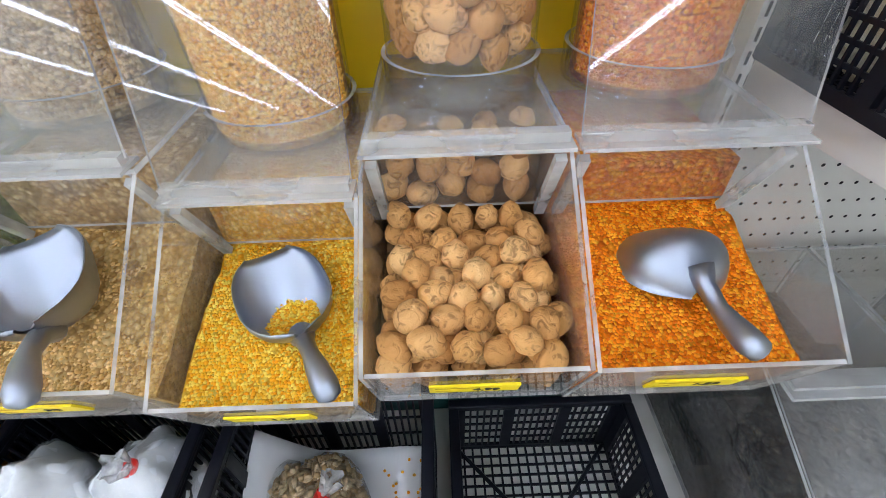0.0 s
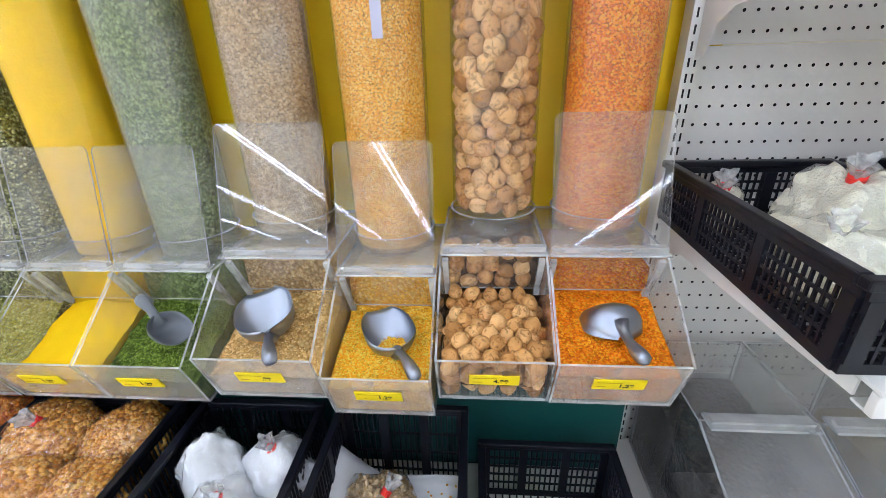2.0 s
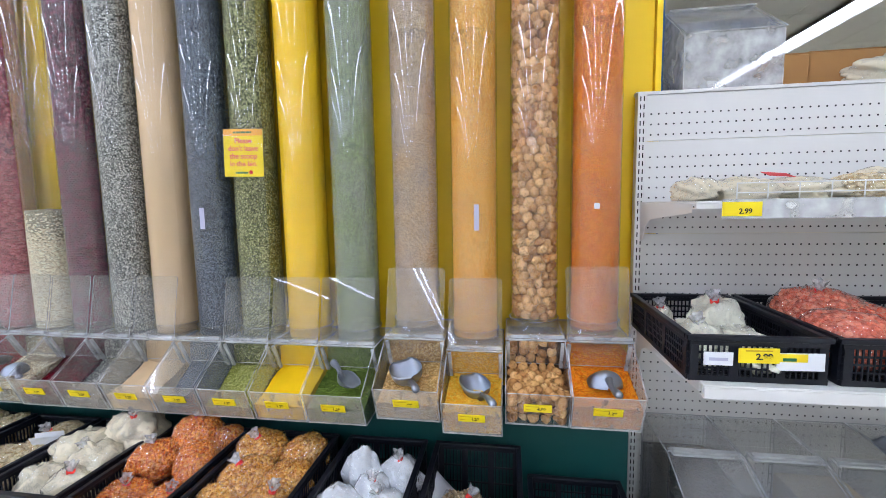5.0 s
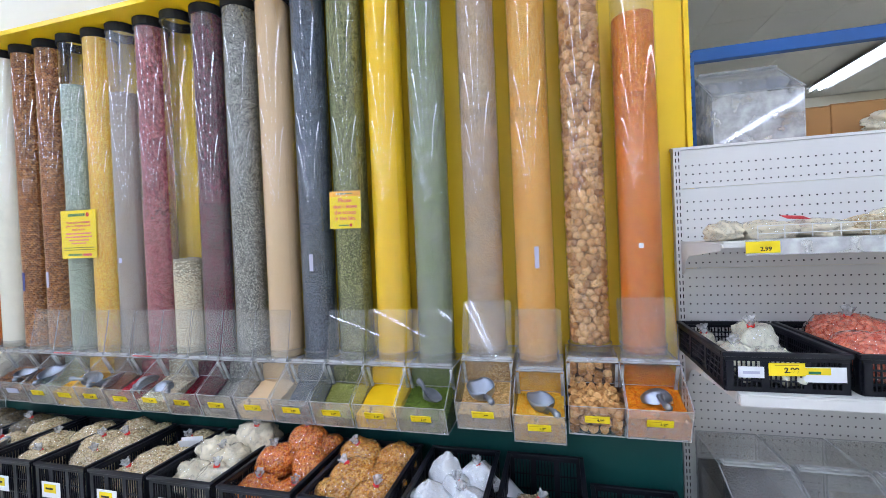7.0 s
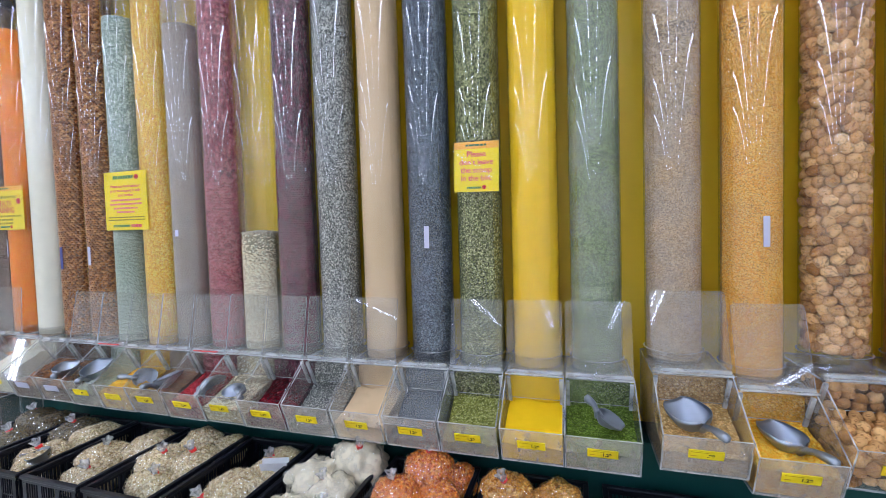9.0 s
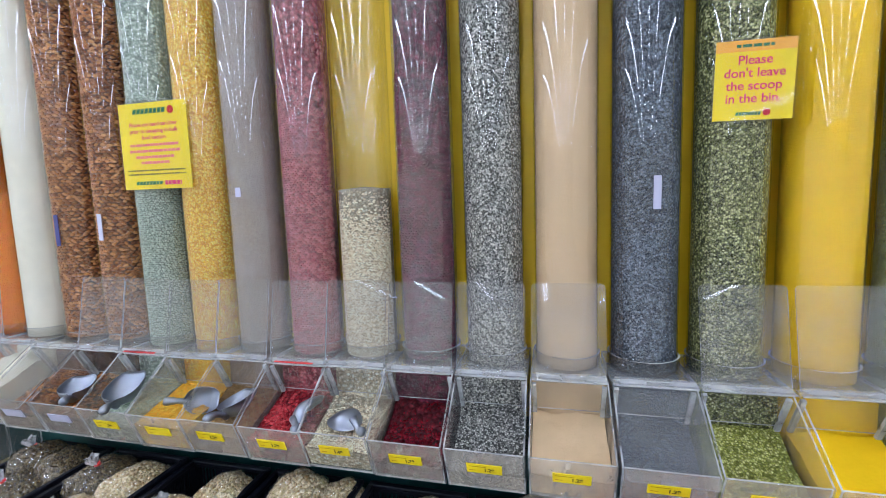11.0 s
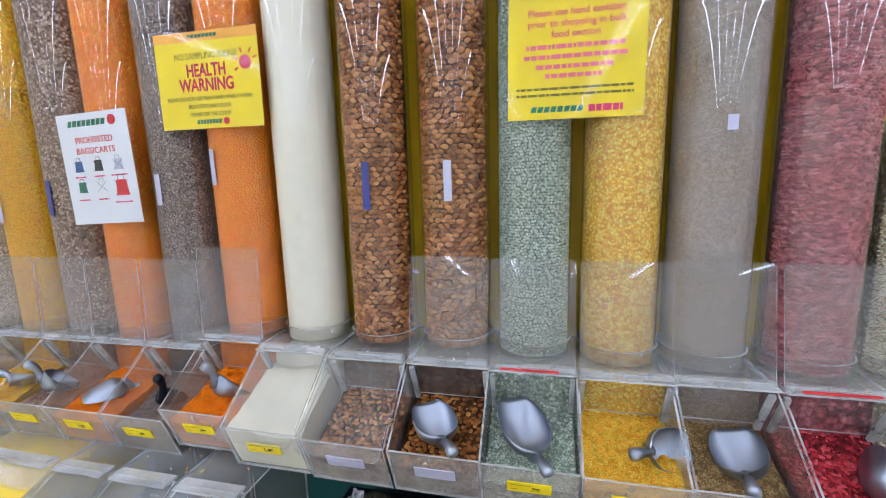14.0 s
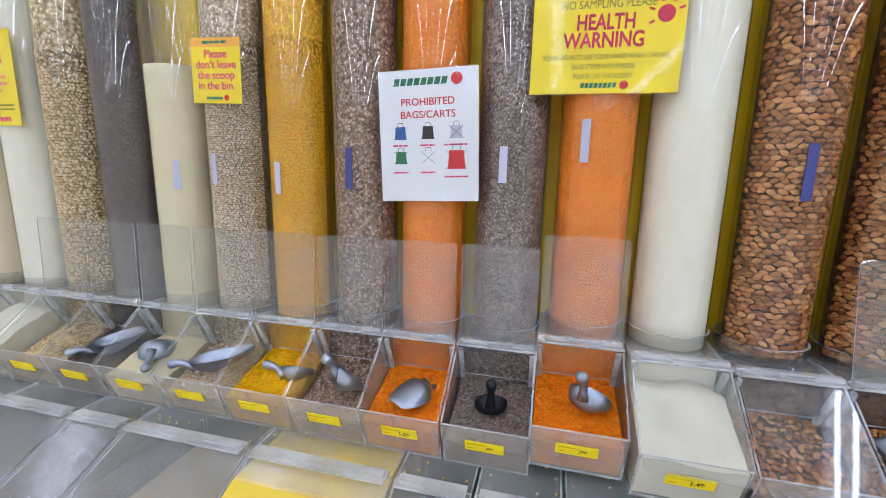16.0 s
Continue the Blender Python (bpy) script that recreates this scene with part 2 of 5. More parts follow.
def walnut_shell(cols):
    """Wrinkled woody shells, each of its own shade."""
    m = grain("walnut_shell", cols, 0.037, joined=True, rough=0.7)
    N, L = m.node_tree.nodes, m.node_tree.links
    p = N["Principled BSDF"]
    tc, nz, fine, b = N.new("ShaderNodeTexCoord"), N.new("ShaderNodeTexNoise"), N.new("ShaderNodeTexNoise"), N.new("ShaderNodeBump")
    nz.inputs["Scale"].default_value, nz.inputs["Detail"].default_value, nz.inputs["Distortion"].default_value = 62, 4, 2.0
    fine.inputs["Scale"].default_value, fine.inputs["Detail"].default_value = 240, 3
    L.new(tc.outputs["Object"], nz.inputs["Vector"]), L.new(tc.outputs["Object"], fine.inputs["Vector"])
    b.inputs["Strength"].default_value, b.inputs["Distance"].default_value = 0.8, 0.0026
    L.new(nz.outputs["Fac"], b.inputs["Height"]), L.new(b.outputs["Normal"], p.inputs["Normal"])
    old = p.inputs["Base Color"].links[0].from_socket
    mr, mx = N.new("ShaderNodeMapRange"), N.new("ShaderNodeMix")
    mr.inputs["From Min"].default_value, mr.inputs["From Max"].default_value, mr.inputs["To Min"].default_value, mr.inputs["To Max"].default_value = 0.36, 0.47, 0.6, 0.0
    mx.data_type = "RGBA"
    mx.inputs["B"].default_value = srgb(112, 74, 40)
    L.new(nz.outputs["Fac"], mr.inputs["Value"]), L.new(mr.outputs["Result"], mx.inputs["Factor"]), L.new(old, mx.inputs["A"]), L.new(mx.outputs["Result"], p.inputs["Base Color"])
    return m


def glow(name, col, strength):
    m, N, L, p, out = material(name)
    N.remove(p)
    e = N.new("ShaderNodeEmission")
    e.inputs["Color"].default_value, e.inputs["Strength"].default_value = (*col, 1), strength
    L.new(e.outputs[0], out.inputs["Surface"])
    return m


M_LAMP = glow("lamp_tube", LAMP_COLOUR, LAMP_STRENGTH)
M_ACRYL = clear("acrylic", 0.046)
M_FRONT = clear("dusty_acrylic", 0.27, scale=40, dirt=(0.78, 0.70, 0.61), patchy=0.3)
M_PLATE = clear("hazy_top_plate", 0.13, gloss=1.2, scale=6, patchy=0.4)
# white in the hazy tubes: dust, plus the room's reflected glare painted in
M_VEIL = clear("slightly_hazed_tube", 0.045, gloss=2.2, rough=0.006, scale=9)
M_MIST = clear("hazed_acrylic_tube", 0.085, gloss=2.2, rough=0.006, scale=9)
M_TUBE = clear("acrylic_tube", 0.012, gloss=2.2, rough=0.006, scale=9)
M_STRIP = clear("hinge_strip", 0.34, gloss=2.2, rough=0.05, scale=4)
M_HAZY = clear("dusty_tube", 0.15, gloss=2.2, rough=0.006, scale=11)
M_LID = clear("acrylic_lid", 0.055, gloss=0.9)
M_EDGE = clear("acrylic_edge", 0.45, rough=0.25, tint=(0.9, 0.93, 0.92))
M_SLEEVE = clear("sleeve_film", 0.01, gloss=0.35, rough=0.05)
M_FILM = clear("bag_film", 0.035, gloss=3.4, rough=0.13, scale=30, crinkle=1.0)
M_YELLOW = surface("yellow_board", srgb(250, 208, 10), 0.45, vary=0.08, scale=3, bump=0.05)
M_GREEN = surface("green_board", srgb(12, 78, 74), 0.5, vary=0.15, scale=4)
M_WHITE = surface("white_metal", srgb(230, 227, 222), 0.4, vary=0.06, scale=4, bump=0.05)
M_WALL = surface("cream_wall", srgb(236, 228, 205), 0.7, vary=0.05, scale=2, bump=0.1)
M_CEIL = surface("ceiling_tile", srgb(232, 228, 215), 0.85, vary=0.06, scale=3, fine=200, bump=0.3)
M_FLOOR = surface("floor_tile", srgb(222, 219, 212), 0.35, vary=0.12, scale=5)
M_BLACK = surface("black_plastic", srgb(17, 19, 28), 0.40, vary=0.3, scale=12, bump=0.1, spec=0.35)
M_DARK = surface("dark_slot", srgb(18, 18, 18), 0.8)
M_ALU = surface("cast_aluminium", srgb(166, 173, 186), 0.42, metal=1.0, vary=0.12, scale=30, fine=260, bump=0.12, dist=0.0006)
M_GREYPL = surface("grey_plastic", srgb(112, 116, 122), 0.4, vary=0.15, scale=15)
M_STEEL = surface("steel", srgb(150, 152, 155), 0.3, metal=1.0, vary=0.15, scale=20)
M_LABEL = surface("yellow_label", srgb(246, 218, 8), 0.5, vary=0.05, scale=20, bump=0.02)
M_ORANGE = surface("orange_print", srgb(247, 176, 60), 0.5, vary=0.05, scale=20, bump=0.02)
M_PAPER = surface("white_paper", srgb(238, 238, 240), 0.6, vary=0.04, scale=10, bump=0.05)
M_INK = surface("dark_ink", srgb(40, 38, 30), 0.6)
M_INKLIGHT = surface("thin_print", srgb(200, 160, 20), 0.6)
M_PINK = surface("pink_print", srgb(226, 52, 110), 0.6)
M_PALEPINK = surface("pale_pink_print", srgb(238, 120, 130), 0.6)
M_RED = surface("red_print", srgb(214, 36, 40), 0.5)
M_CRIMSON = surface("crimson_print", srgb(206, 30, 70), 0.5)
M_INKOLIVE = surface("olive_print", srgb(120, 110, 30), 0.6)
M_GREENINK = surface("green_print", srgb(34, 120, 80), 0.6)
M_BLUETAPE = surface("blue_tape", srgb(62, 66, 128), 0.4, vary=0.1)
M_GREYTAPE = surface("pale_tape", srgb(196, 194, 212), 0.4, vary=0.08)
M_BLUE = surface("blue_metal", srgb(40, 92, 160), 0.4, vary=0.12)
M_CARD = surface("cardboard", srgb(176, 130, 78), 0.85, vary=0.1, scale=6)
M_TIE = surface("red_tie", srgb(235, 50, 40), 0.4)
M_RAIL = clear("price_rail", 0.35, gloss=1.2)

# ---- the shop: floor, walls, ceiling ----
CEIL, BACK, SOFFIT = 3.75, 0.645, 2.95


def slab(name, x0, x1, y0, y1, z0, z1, mat, label, category="wall"):
    return tagged(part(name, Geo().box(x0, x1, y0, y1, z0, z1), mat), label, category, kind="structure")


slab("floor", -10.2, 6.2, -17.2, 7.2, -0.1, 0.0, M_FLOOR, "pale grey shop floor", "floor")
g = Geo().box(-10.2, 6.2, -17.2, 7.2, CEIL + 0.02, CEIL + 0.12)
for i in range(27):
    for j in range(20):
        g.box(-10.1 + i * 0.61, -9.497 + i * 0.61, -17.1 + j * 1.22, -15.887 + j * 1.22, CEIL + 0.012, CEIL + 0.018)
tagged(part("ceiling", g, M_CEIL), "off-white panelled suspended ceiling", "ceiling", kind="structure")
slab("wall_east", 6.0, 6.2, -17.0, 7.0, 0.0, CEIL, M_WALL, "plain cream shop wall")
slab("wall_west", -10.2, -10.0, -17.0, 7.0, 0.0, CEIL, M_WALL, "plain cream shop wall")
slab("wall_south", -10.2, 6.2, -17.2, -17.0, 0.0, CEIL, M_WALL, "plain cream shop wall")
slab("wall_north", -10.2, 6.2, 7.0, 7.2, 0.0, CEIL, M_WALL, "plain cream shop wall")
slab("wall_display_back", -10.0, 0.47, BACK, BACK + 0.03, 0.80, SOFFIT, M_YELLOW, "bright yellow painted board behind the grain tubes", "board")
slab("wall_display_low", -10.0, 0.37, 0.47, 0.49, 0.0, 0.80, M_GREEN, "dark green board below the bins", "board")
slab("shelf_ledge", -10.0, 0.37, 0.47, BACK, 0.80, 0.804, M_GREEN, "dark green ledge behind the bins", "ledge")
slab("trim_post", 0.472, 0.492, BACK - 0.022, BACK + 0.05, 0.0, CEIL, M_YELLOW, "bright yellow upright board at the display's end", "trim")
slab("soffit", -10.0, 0.47, 0.40, BACK + 0.2, SOFFIT + 0.03, CEIL, M_WALL, "cream boxed-in bulkhead over the tubes", "bulkhead")
slab("soffit_board", -10.0, 0.47, 0.36, BACK + 0.2, SOFFIT, SOFFIT + 0.026, M_YELLOW, "bright yellow board capping the tubes", "board")
slab("wall_partition", -10.0, 0.47, BACK + 0.04, BACK + 0.19, 0.0, SOFFIT, M_WALL, "plain wall behind the display")

# ceiling lamps: rows that run towards the display
housing = Geo()
housing.sheet([(-0.16, 0.0), (-0.10, 0.05), (0.10, 0.05), (0.16, 0.0), (0.15, 0.0), (0.09, 0.042), (-0.09, 0.042), (-0.15, 0.0)], "y", -1.19, 1.19, 0, 0)
lamp_thing = empty("ceiling_light", pose(0, 0, 0), "white twin-tube fluorescent ceiling light, lit", "ceiling light", "ceiling lights")
part("housing", housing, M_WHITE, lamp_thing)
for sx in (-0.055, 0.055):
    part("lamp_tube", Geo().pipe([(sx, -1.17, 0.012), (sx, 1.17, 0.012)], 0.016, 8), M_LAMP, lamp_thing, "glowing fluorescent tube")
first = True
for lx in LAMP_ROWS:
    for k in range(7 if lx < 2 else 9):
        m = pose(lx, (-0.9 if lx < 2 else 5.2) - 2.42 * k, CEIL - 0.06)
        if first:
            lamp_thing.matrix_basis, first = m, False
        else:
            copy_thing(lamp_thing, m)

# ---- the gravity bins ----
TT = 0.004      # sheet thickness
LIP, TOP, HINGE, FOOT = 0.126, 0.248, 0.163, 0.047   # FOOT: how far the front leans in at its foot
TUBE_WORLD_Y, TUBE_R = 0.535, 0.086
BAFFLE_Y, BAFFLE_Z = 0.218, 0.137   # foot of the baffle, which leans back from the hinge


def bin_thing(m, BW, price, lid, plate, tube_dx=0.0, tube_top=2.95, tag=None, strip="", tube_mat=None):
    """A clear acrylic gravity bin: m at the middle of its front bottom edge."""
    z0 = m.translation.z
    DEPTH, TUBE_Y = BACK - 0.008 - m.translation.y, TUBE_WORLD_Y - m.translation.y
    th = empty("gravity_bin", m, f"clear acrylic gravity bin with a tall tube, lid {lid}", "gravity bin", "row of gravity bins")
    mats = [M_ACRYL, M_EDGE]
    side = [(FOOT, 0), (DEPTH, 0), (DEPTH, TOP), (HINGE, TOP), (0, LIP)]
    slant = math.atan2(FOOT, LIP)
    lean_front = pose(0, 0, LIP, math.degrees(slant))
    tall = math.hypot(FOOT, LIP)
    for s in (-1, 1):
        part("side_panel", Geo().sheet(side, "x", s * BW, s * (BW - TT)), mats, th)
    part("front_panel", Geo().sheet([(-BW + TT + 0.0004, -tall), (BW - TT - 0.0004, -tall), (BW - TT - 0.0004, 0), (-BW + TT + 0.0004, 0)], "y", 0, TT), [M_ACRYL if price in ("4.99", "1.49") else M_FRONT, M_EDGE], th, m=lean_front)
    part("base_panel", Geo().sheet([(-BW + TT + 0.0005, FOOT + TT + 0.0005), (BW - TT - 0.0005, FOOT + TT + 0.0005), (BW - TT - 0.0005, DEPTH - TT), (-BW + TT + 0.0005, DEPTH - TT)], "z", 0, TT), mats, th)
    part("back_panel", Geo().sheet([(-BW + TT + 0.0005, TT), (BW - TT - 0.0005, TT), (BW - TT - 0.0005, TOP), (-BW + TT + 0.0005, TOP)], "y", DEPTH - TT + 0.0005, DEPTH), mats, th)
    part("top_plate", Geo().sheet([(-BW, HINGE), (BW, HINGE), (BW, DEPTH), (-BW, DEPTH)], "z", TOP + 0.0005, TOP + 0.006), [M_PLATE, M_EDGE], th)
    # baffle with its two runners
    lean = pose(0, HINGE + 0.004, TOP - 0.002, math.degrees(math.atan2(BAFFLE_Y - HINGE, TOP - BAFFLE_Z)))
    part("baffle", Geo().sheet([(-BW + 0.012, BAFFLE_Z - TOP), (BW - 0.012, BAFFLE_Z - TOP), (BW - 0.012, -0.001), (-BW + 0.012, -0.001)], "y", 0, 0.003), mats, th, m=lean)
    for s in (-1, 1):
        part("runner", Geo().box(*sorted((s * (BW - TT - 0.0005), s * (BW - 0.016))), -0.010, -0.001, BAFFLE_Z - TOP - 0.008, -0.004), M_EDGE, th, m=lean)
    # collar and tube
    part("collar", Geo().lathe([(TUBE_R + 0.003, TOP + 0.0065), (TUBE_R + 0.008, TOP + 0.0065), (TUBE_R + 0.008, TOP + 0.044), (TUBE_R + 0.003, TOP + 0.044)], 40, [0, 0, 1, 0] * 40, (tube_dx, TUBE_Y, 0), closed=True), [M_TUBE, M_EDGE], th, smooth=False)
    part("tube", Geo().lathe([(TUBE_R + 0.002, TOP + 0.007), (TUBE_R + 0.002, tube_top - z0)], 48, 0, (tube_dx, TUBE_Y, 0)), tube_mat or M_TUBE, th, "tall clear acrylic tube" + (", hazy with dust and painted-in glare" if tube_mat in (M_HAZY, M_MIST) else ""), smooth=True)
    part("tube_cap", Geo().lathe([(TUBE_R - 0.006, tube_top - z0 - 0.05), (TUBE_R + 0.006, tube_top - z0 - 0.05), (TUBE_R + 0.006, tube_top - z0 - 0.001), (TUBE_R - 0.006, tube_top - z0 - 0.001)], 32, 0, (tube_dx, TUBE_Y, 0), closed=True), M_DARK, th, "black tube collar under the ceiling board")
    # hinge bar and lid
    part("hinge_bar", Geo().box(-BW + 0.002, BW - 0.002, HINGE - 0.016, HINGE + 0.018, TOP + 0.007, TOP + 0.011).box(-BW + 0.006, BW - 0.006, HINGE - 0.004, HINGE + 0.010, TOP + 0.011, TOP + 0.021), [M_STRIP], th, "hazy clear hinge strip")
    ln, r = 0.246, 0.012
    o = [(-BW + 0.004, 0.0), (BW - 0.004, 0.0)] + [(BW - 0.004 - r + r * math.cos(a), ln - r + r * math.sin(a)) for a in (0, 0.5, 1.05, 1.57)] + [(-BW + 0.004 + r + r * math.cos(a), ln - r + r * math.sin(a)) for a in (1.57, 2.1, 2.64, 3.14)]
    if lid == "raised":
        part("lid", Geo().sheet(o, "y", -0.0015, 0.0015), [M_LID, M_EDGE], th, "raised clear acrylic lid", m=pose(0, HINGE + 0.004, TOP + 0.016, -math.degrees(math.atan2(0.434 - m.translation.y - HINGE, 0.246))))
    elif lid == "closed":
        slope = math.degrees(math.atan2(TOP - LIP, HINGE))
        part("lid", Geo().sheet(o, "y", -0.0015, 0.0015), [M_LID, M_EDGE], th, "closed clear acrylic lid", m=pose(0, HINGE + 0.006, TOP + 0.014, 90 + slope))
    # price label
    if plate is not None:
        lab = part("price_label", Geo().box(-0.044, 0.044, -0.003, -0.0006, -0.070, -0.040), plate, th, "yellow printed shelf price label" if plate is M_LABEL else "white shelf label", m=lean_front)
        bars = Geo().box(-0.038, 0.005, -0.0034, -0.0031, -0.0485, -0.0465).box(-0.038, -0.022, -0.0034, -0.0031, -0.062, -0.060)
        part("print_bar", bars, M_INKLIGHT if plate is M_LABEL else M_GREYTAPE, lab)
        if price:
            letters("price", price, 0.0155, M_INK, lab, pose(0.012, -0.0032, -0.058, 90), bold=0.0004)
    if strip:
        part("red_strip", Geo().box(-0.07, 0.06, HINGE - 0.012, HINGE - 0.005, TOP + 0.0115, TOP + 0.014), M_RED, th, "red warning strip")
    if tag:
        dx, zz, mat, hh = tag
        a = math.asin(max(-0.9, min(0.9, (dx - tube_dx) / TUBE_R)))
        part("sticker", Geo().box(-0.0095, 0.0095, -0.0015, 0.0, -hh / 2, hh / 2), mat, th, "strip of tape on the tube", m=Matrix.Translation((tube_dx + (TUBE_R + 0.0035) * math.sin(a), TUBE_Y - (TUBE_R + 0.0035) * math.cos(a), zz - z0)) @ pose(0, 0, 0, 0, 0, math.degrees(a)))
    return th


def heap(u, v, kind, seed):
    """Height of the product's surface inside the bin, u across and v from lip to baffle, both 0 to 1."""
    h = {"full": 0.092 + 0.042 * v, "brim": min(0.112 + 0.095 * v, 0.185), "flat": 0.084 + 0.052 * v, "low": 0.066 + 0.070 * v ** 1.2, "back": 0.046 + 0.090 * v ** 1.4,
         "left": 0.075 + 0.06 * v + 0.02 * (0.5 - u), "spent": 0.034 + 0.10 * v ** 1.8}[kind]
    return h + 0.010 * noise.noise((u * 3 + seed, v * 3, seed * 0.37)) + 0.004 * noise.noise((u * 11 + seed, v * 11, 3.1))


def spread(n, w, h, jit=0.22):
    """About n evenly spread places on a w by h field, in offset rows with jitter, as fractions."""
    step = math.sqrt(w * h / max(1, n))
    cols_, rows_ = max(1, int(w / step)), max(1, int(h / step))
    i, j = np.meshgrid(np.arange(cols_), np.arange(rows_))
    u = (i + 0.25 + 0.5 * (j % 2) + RNG.uniform(-jit, jit, i.shape)) / cols_
    v = (j + 0.5 + RNG.uniform(-jit, jit, i.shape)) / rows_
    return u.ravel().clip(0.01, 0.99), v.ravel().clip(0.01, 0.99)


def contents(name, m, BW, spec, tube_dx, z_top, label, seed):
    """What fills a bin and its tube: the column, the heap and loose grains on it, one object of kind stuff."""
    cols, size, shape, fill = spec["cols"], spec["size"], spec["shape"], spec.get("heap", "flat")
    z0 = m.translation.z
    DEPTH, TUBE_Y = BACK - 0.008 - m.translation.y, TUBE_WORLD_Y - m.translation.y
    if shape != "flour":
        cols = [tuple(min(0.93, c * 1.18) for c in q[:3]) + (1,) for q in cols]
    # same product seen in the tube: haze and dimmer light mixed into its colours
    tcols = spec.get("tube", cols)
    # dimmed copies of the colours: shade under the loose grains, painted in
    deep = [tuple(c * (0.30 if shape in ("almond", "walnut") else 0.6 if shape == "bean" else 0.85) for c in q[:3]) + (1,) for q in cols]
    bed = grain(name + "_shaded_bed", deep, size, gap=0.4 if shape == "lens" else 0.6)
    # the column's core is coloured darker to stand for shade behind the tube grains
    shade = grain(name + "_shaded_inner", [tuple(c * (0.45 if shape == "almond" else 0.78 if shape == "lens" else 0.62) for c in q[:3]) + (1,) for q in tcols], size, bump=0.3)
    wide = [tuple(c * 0.8 for c in tcols[0][:3]) + (1,)] + tcols[1:-1] + [tuple(min(0.95, c * 1.15) for c in tcols[-1][:3]) + (1,)]
    if spec.get("tube_grains") and shape == "lens":
        wide = tcols
    if spec.get("gap", 0.45) <= 0.2 and len(tcols) == 3:
        wide = [tuple(0.5 * (a + b) for a, b in zip(tcols[0], tcols[1]))] + tcols[1:]
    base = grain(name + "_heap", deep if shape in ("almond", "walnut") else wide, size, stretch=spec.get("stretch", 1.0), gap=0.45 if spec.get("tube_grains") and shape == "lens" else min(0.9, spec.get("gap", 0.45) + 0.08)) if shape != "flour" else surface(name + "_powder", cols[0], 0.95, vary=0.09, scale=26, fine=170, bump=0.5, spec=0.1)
    loose = walnut_shell(cols) if shape == "walnut" else grain(name + "_grain", cols, size, joined=True, rough=spec.get("rough", 0.5)) if shape != "flour" else base
    loose_tube = grain(name + "_tube_grain", tcols, size, joined=True, rough=spec.get("rough", 0.5)) if "tube" in spec else loose
    ex = Geo()
    W, y0, y1, nx, ny = BW - TT - 0.001, TT + 0.001, BAFFLE_Y + 0.002, 16, 18
    sink = size * 1.3 if shape == "walnut" else 0.0

    def front(h):
        """Where the leaning front stands at that height."""
        return y0 + 0.002 + FOOT * (1 - h / LIP)
    ptop = []
    for j in range(ny + 1):
        row = []
        for i in range(nx + 1):
            h, hf = max(0.006, heap(i / nx, j / ny, fill, seed)) - sink, max(0.006, heap(i / nx, 0, fill, seed)) - sink
            row.append((-W + 2 * W * i / nx, front(hf) + (y1 - front(hf)) * j / ny, h))
        ptop.append(row)
    vs, fs = [p for r in ptop for p in r], []
    for j in range(ny):
        for i in range(nx):
            a = j * (nx + 1) + i
            fs.append((a, a + 1, a + nx + 2, a + nx + 1))
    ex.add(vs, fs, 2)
    # skirts against the clear walls
    def skirt(line, flat=False):
        k = len(line)
        ex.add(list(line) + [(p[0], max(p[1], FOOT + TT + 0.003) if flat else p[1], TT + 0.001 if flat else max(TT + 0.001, LIP * (1 - (p[1] - y0 - 0.002) / FOOT))) for p in line], [(i, i + 1, k + i + 1, k + i) for i in range(k - 1)], 1)
    if shape != "walnut":
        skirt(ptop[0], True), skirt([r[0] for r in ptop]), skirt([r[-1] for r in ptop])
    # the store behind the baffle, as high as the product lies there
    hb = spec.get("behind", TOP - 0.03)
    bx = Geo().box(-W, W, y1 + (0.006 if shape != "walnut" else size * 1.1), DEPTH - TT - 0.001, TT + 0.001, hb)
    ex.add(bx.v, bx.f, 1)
    # column in the tube
    r, lo = TUBE_R - 0.0015 - ((0.42 if shape == "almond" else 0.34) * size if spec.get("tube_grains") else 0), spec.get("lo", TOP + 0.008)
    nz = 30
    prof = [(0.001, lo)] + [(r, lo + (z_top - z0 - lo) * k / nz) for k in range(nz + 1)] + [(0.001, z_top - z0 + 0.008)]
    if shape != "walnut":
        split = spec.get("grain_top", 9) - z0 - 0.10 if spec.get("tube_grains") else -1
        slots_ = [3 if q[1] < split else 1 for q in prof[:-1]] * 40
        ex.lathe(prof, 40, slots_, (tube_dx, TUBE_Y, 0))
    if shape == "flour":
        me = mesh_of(name, ex.v, ex.f, [base], [0] * len(ex.f), True)
        ob = new(name, me)
        ob.matrix_basis = m
        return tagged(ob, label, "flour", kind="stuff")
    tv, tf = {"lens": ico(0.5 * size, 0.5 * size, 0.24 * size), "round": ico(0.47 * size, 0.47 * size, 0.45 * size),
              "bean": ico(0.62 * size, 0.34 * size, 0.32 * size, 2 if size > 0.011 else 1, bend=0.22), "almond": ico(0.58 * size, 0.35 * size, 0.24 * size), "walnut": ico(0.52 * size, 0.455 * size, 0.45 * size, 3),
              "seed": ico(0.6 * size, 0.32 * size, 0.28 * size)}[shape]
    if size < 0.0088 and shape in ("lens", "seed") and seed > 6:
        a6 = np.arange(6) * math.pi / 3
        ext = np.abs(np.asarray(tv)).max(0)
        tv = np.vstack([np.stack([np.cos(a6), np.sin(a6), 0 * a6], 1), [[0, 0, 1.05], [0, 0, -1.05]]]) * ext
        tf = [[i, (i + 1) % 6, 6] for i in range(6)] + [[(i + 1) % 6, i, 7] for i in range(6)]
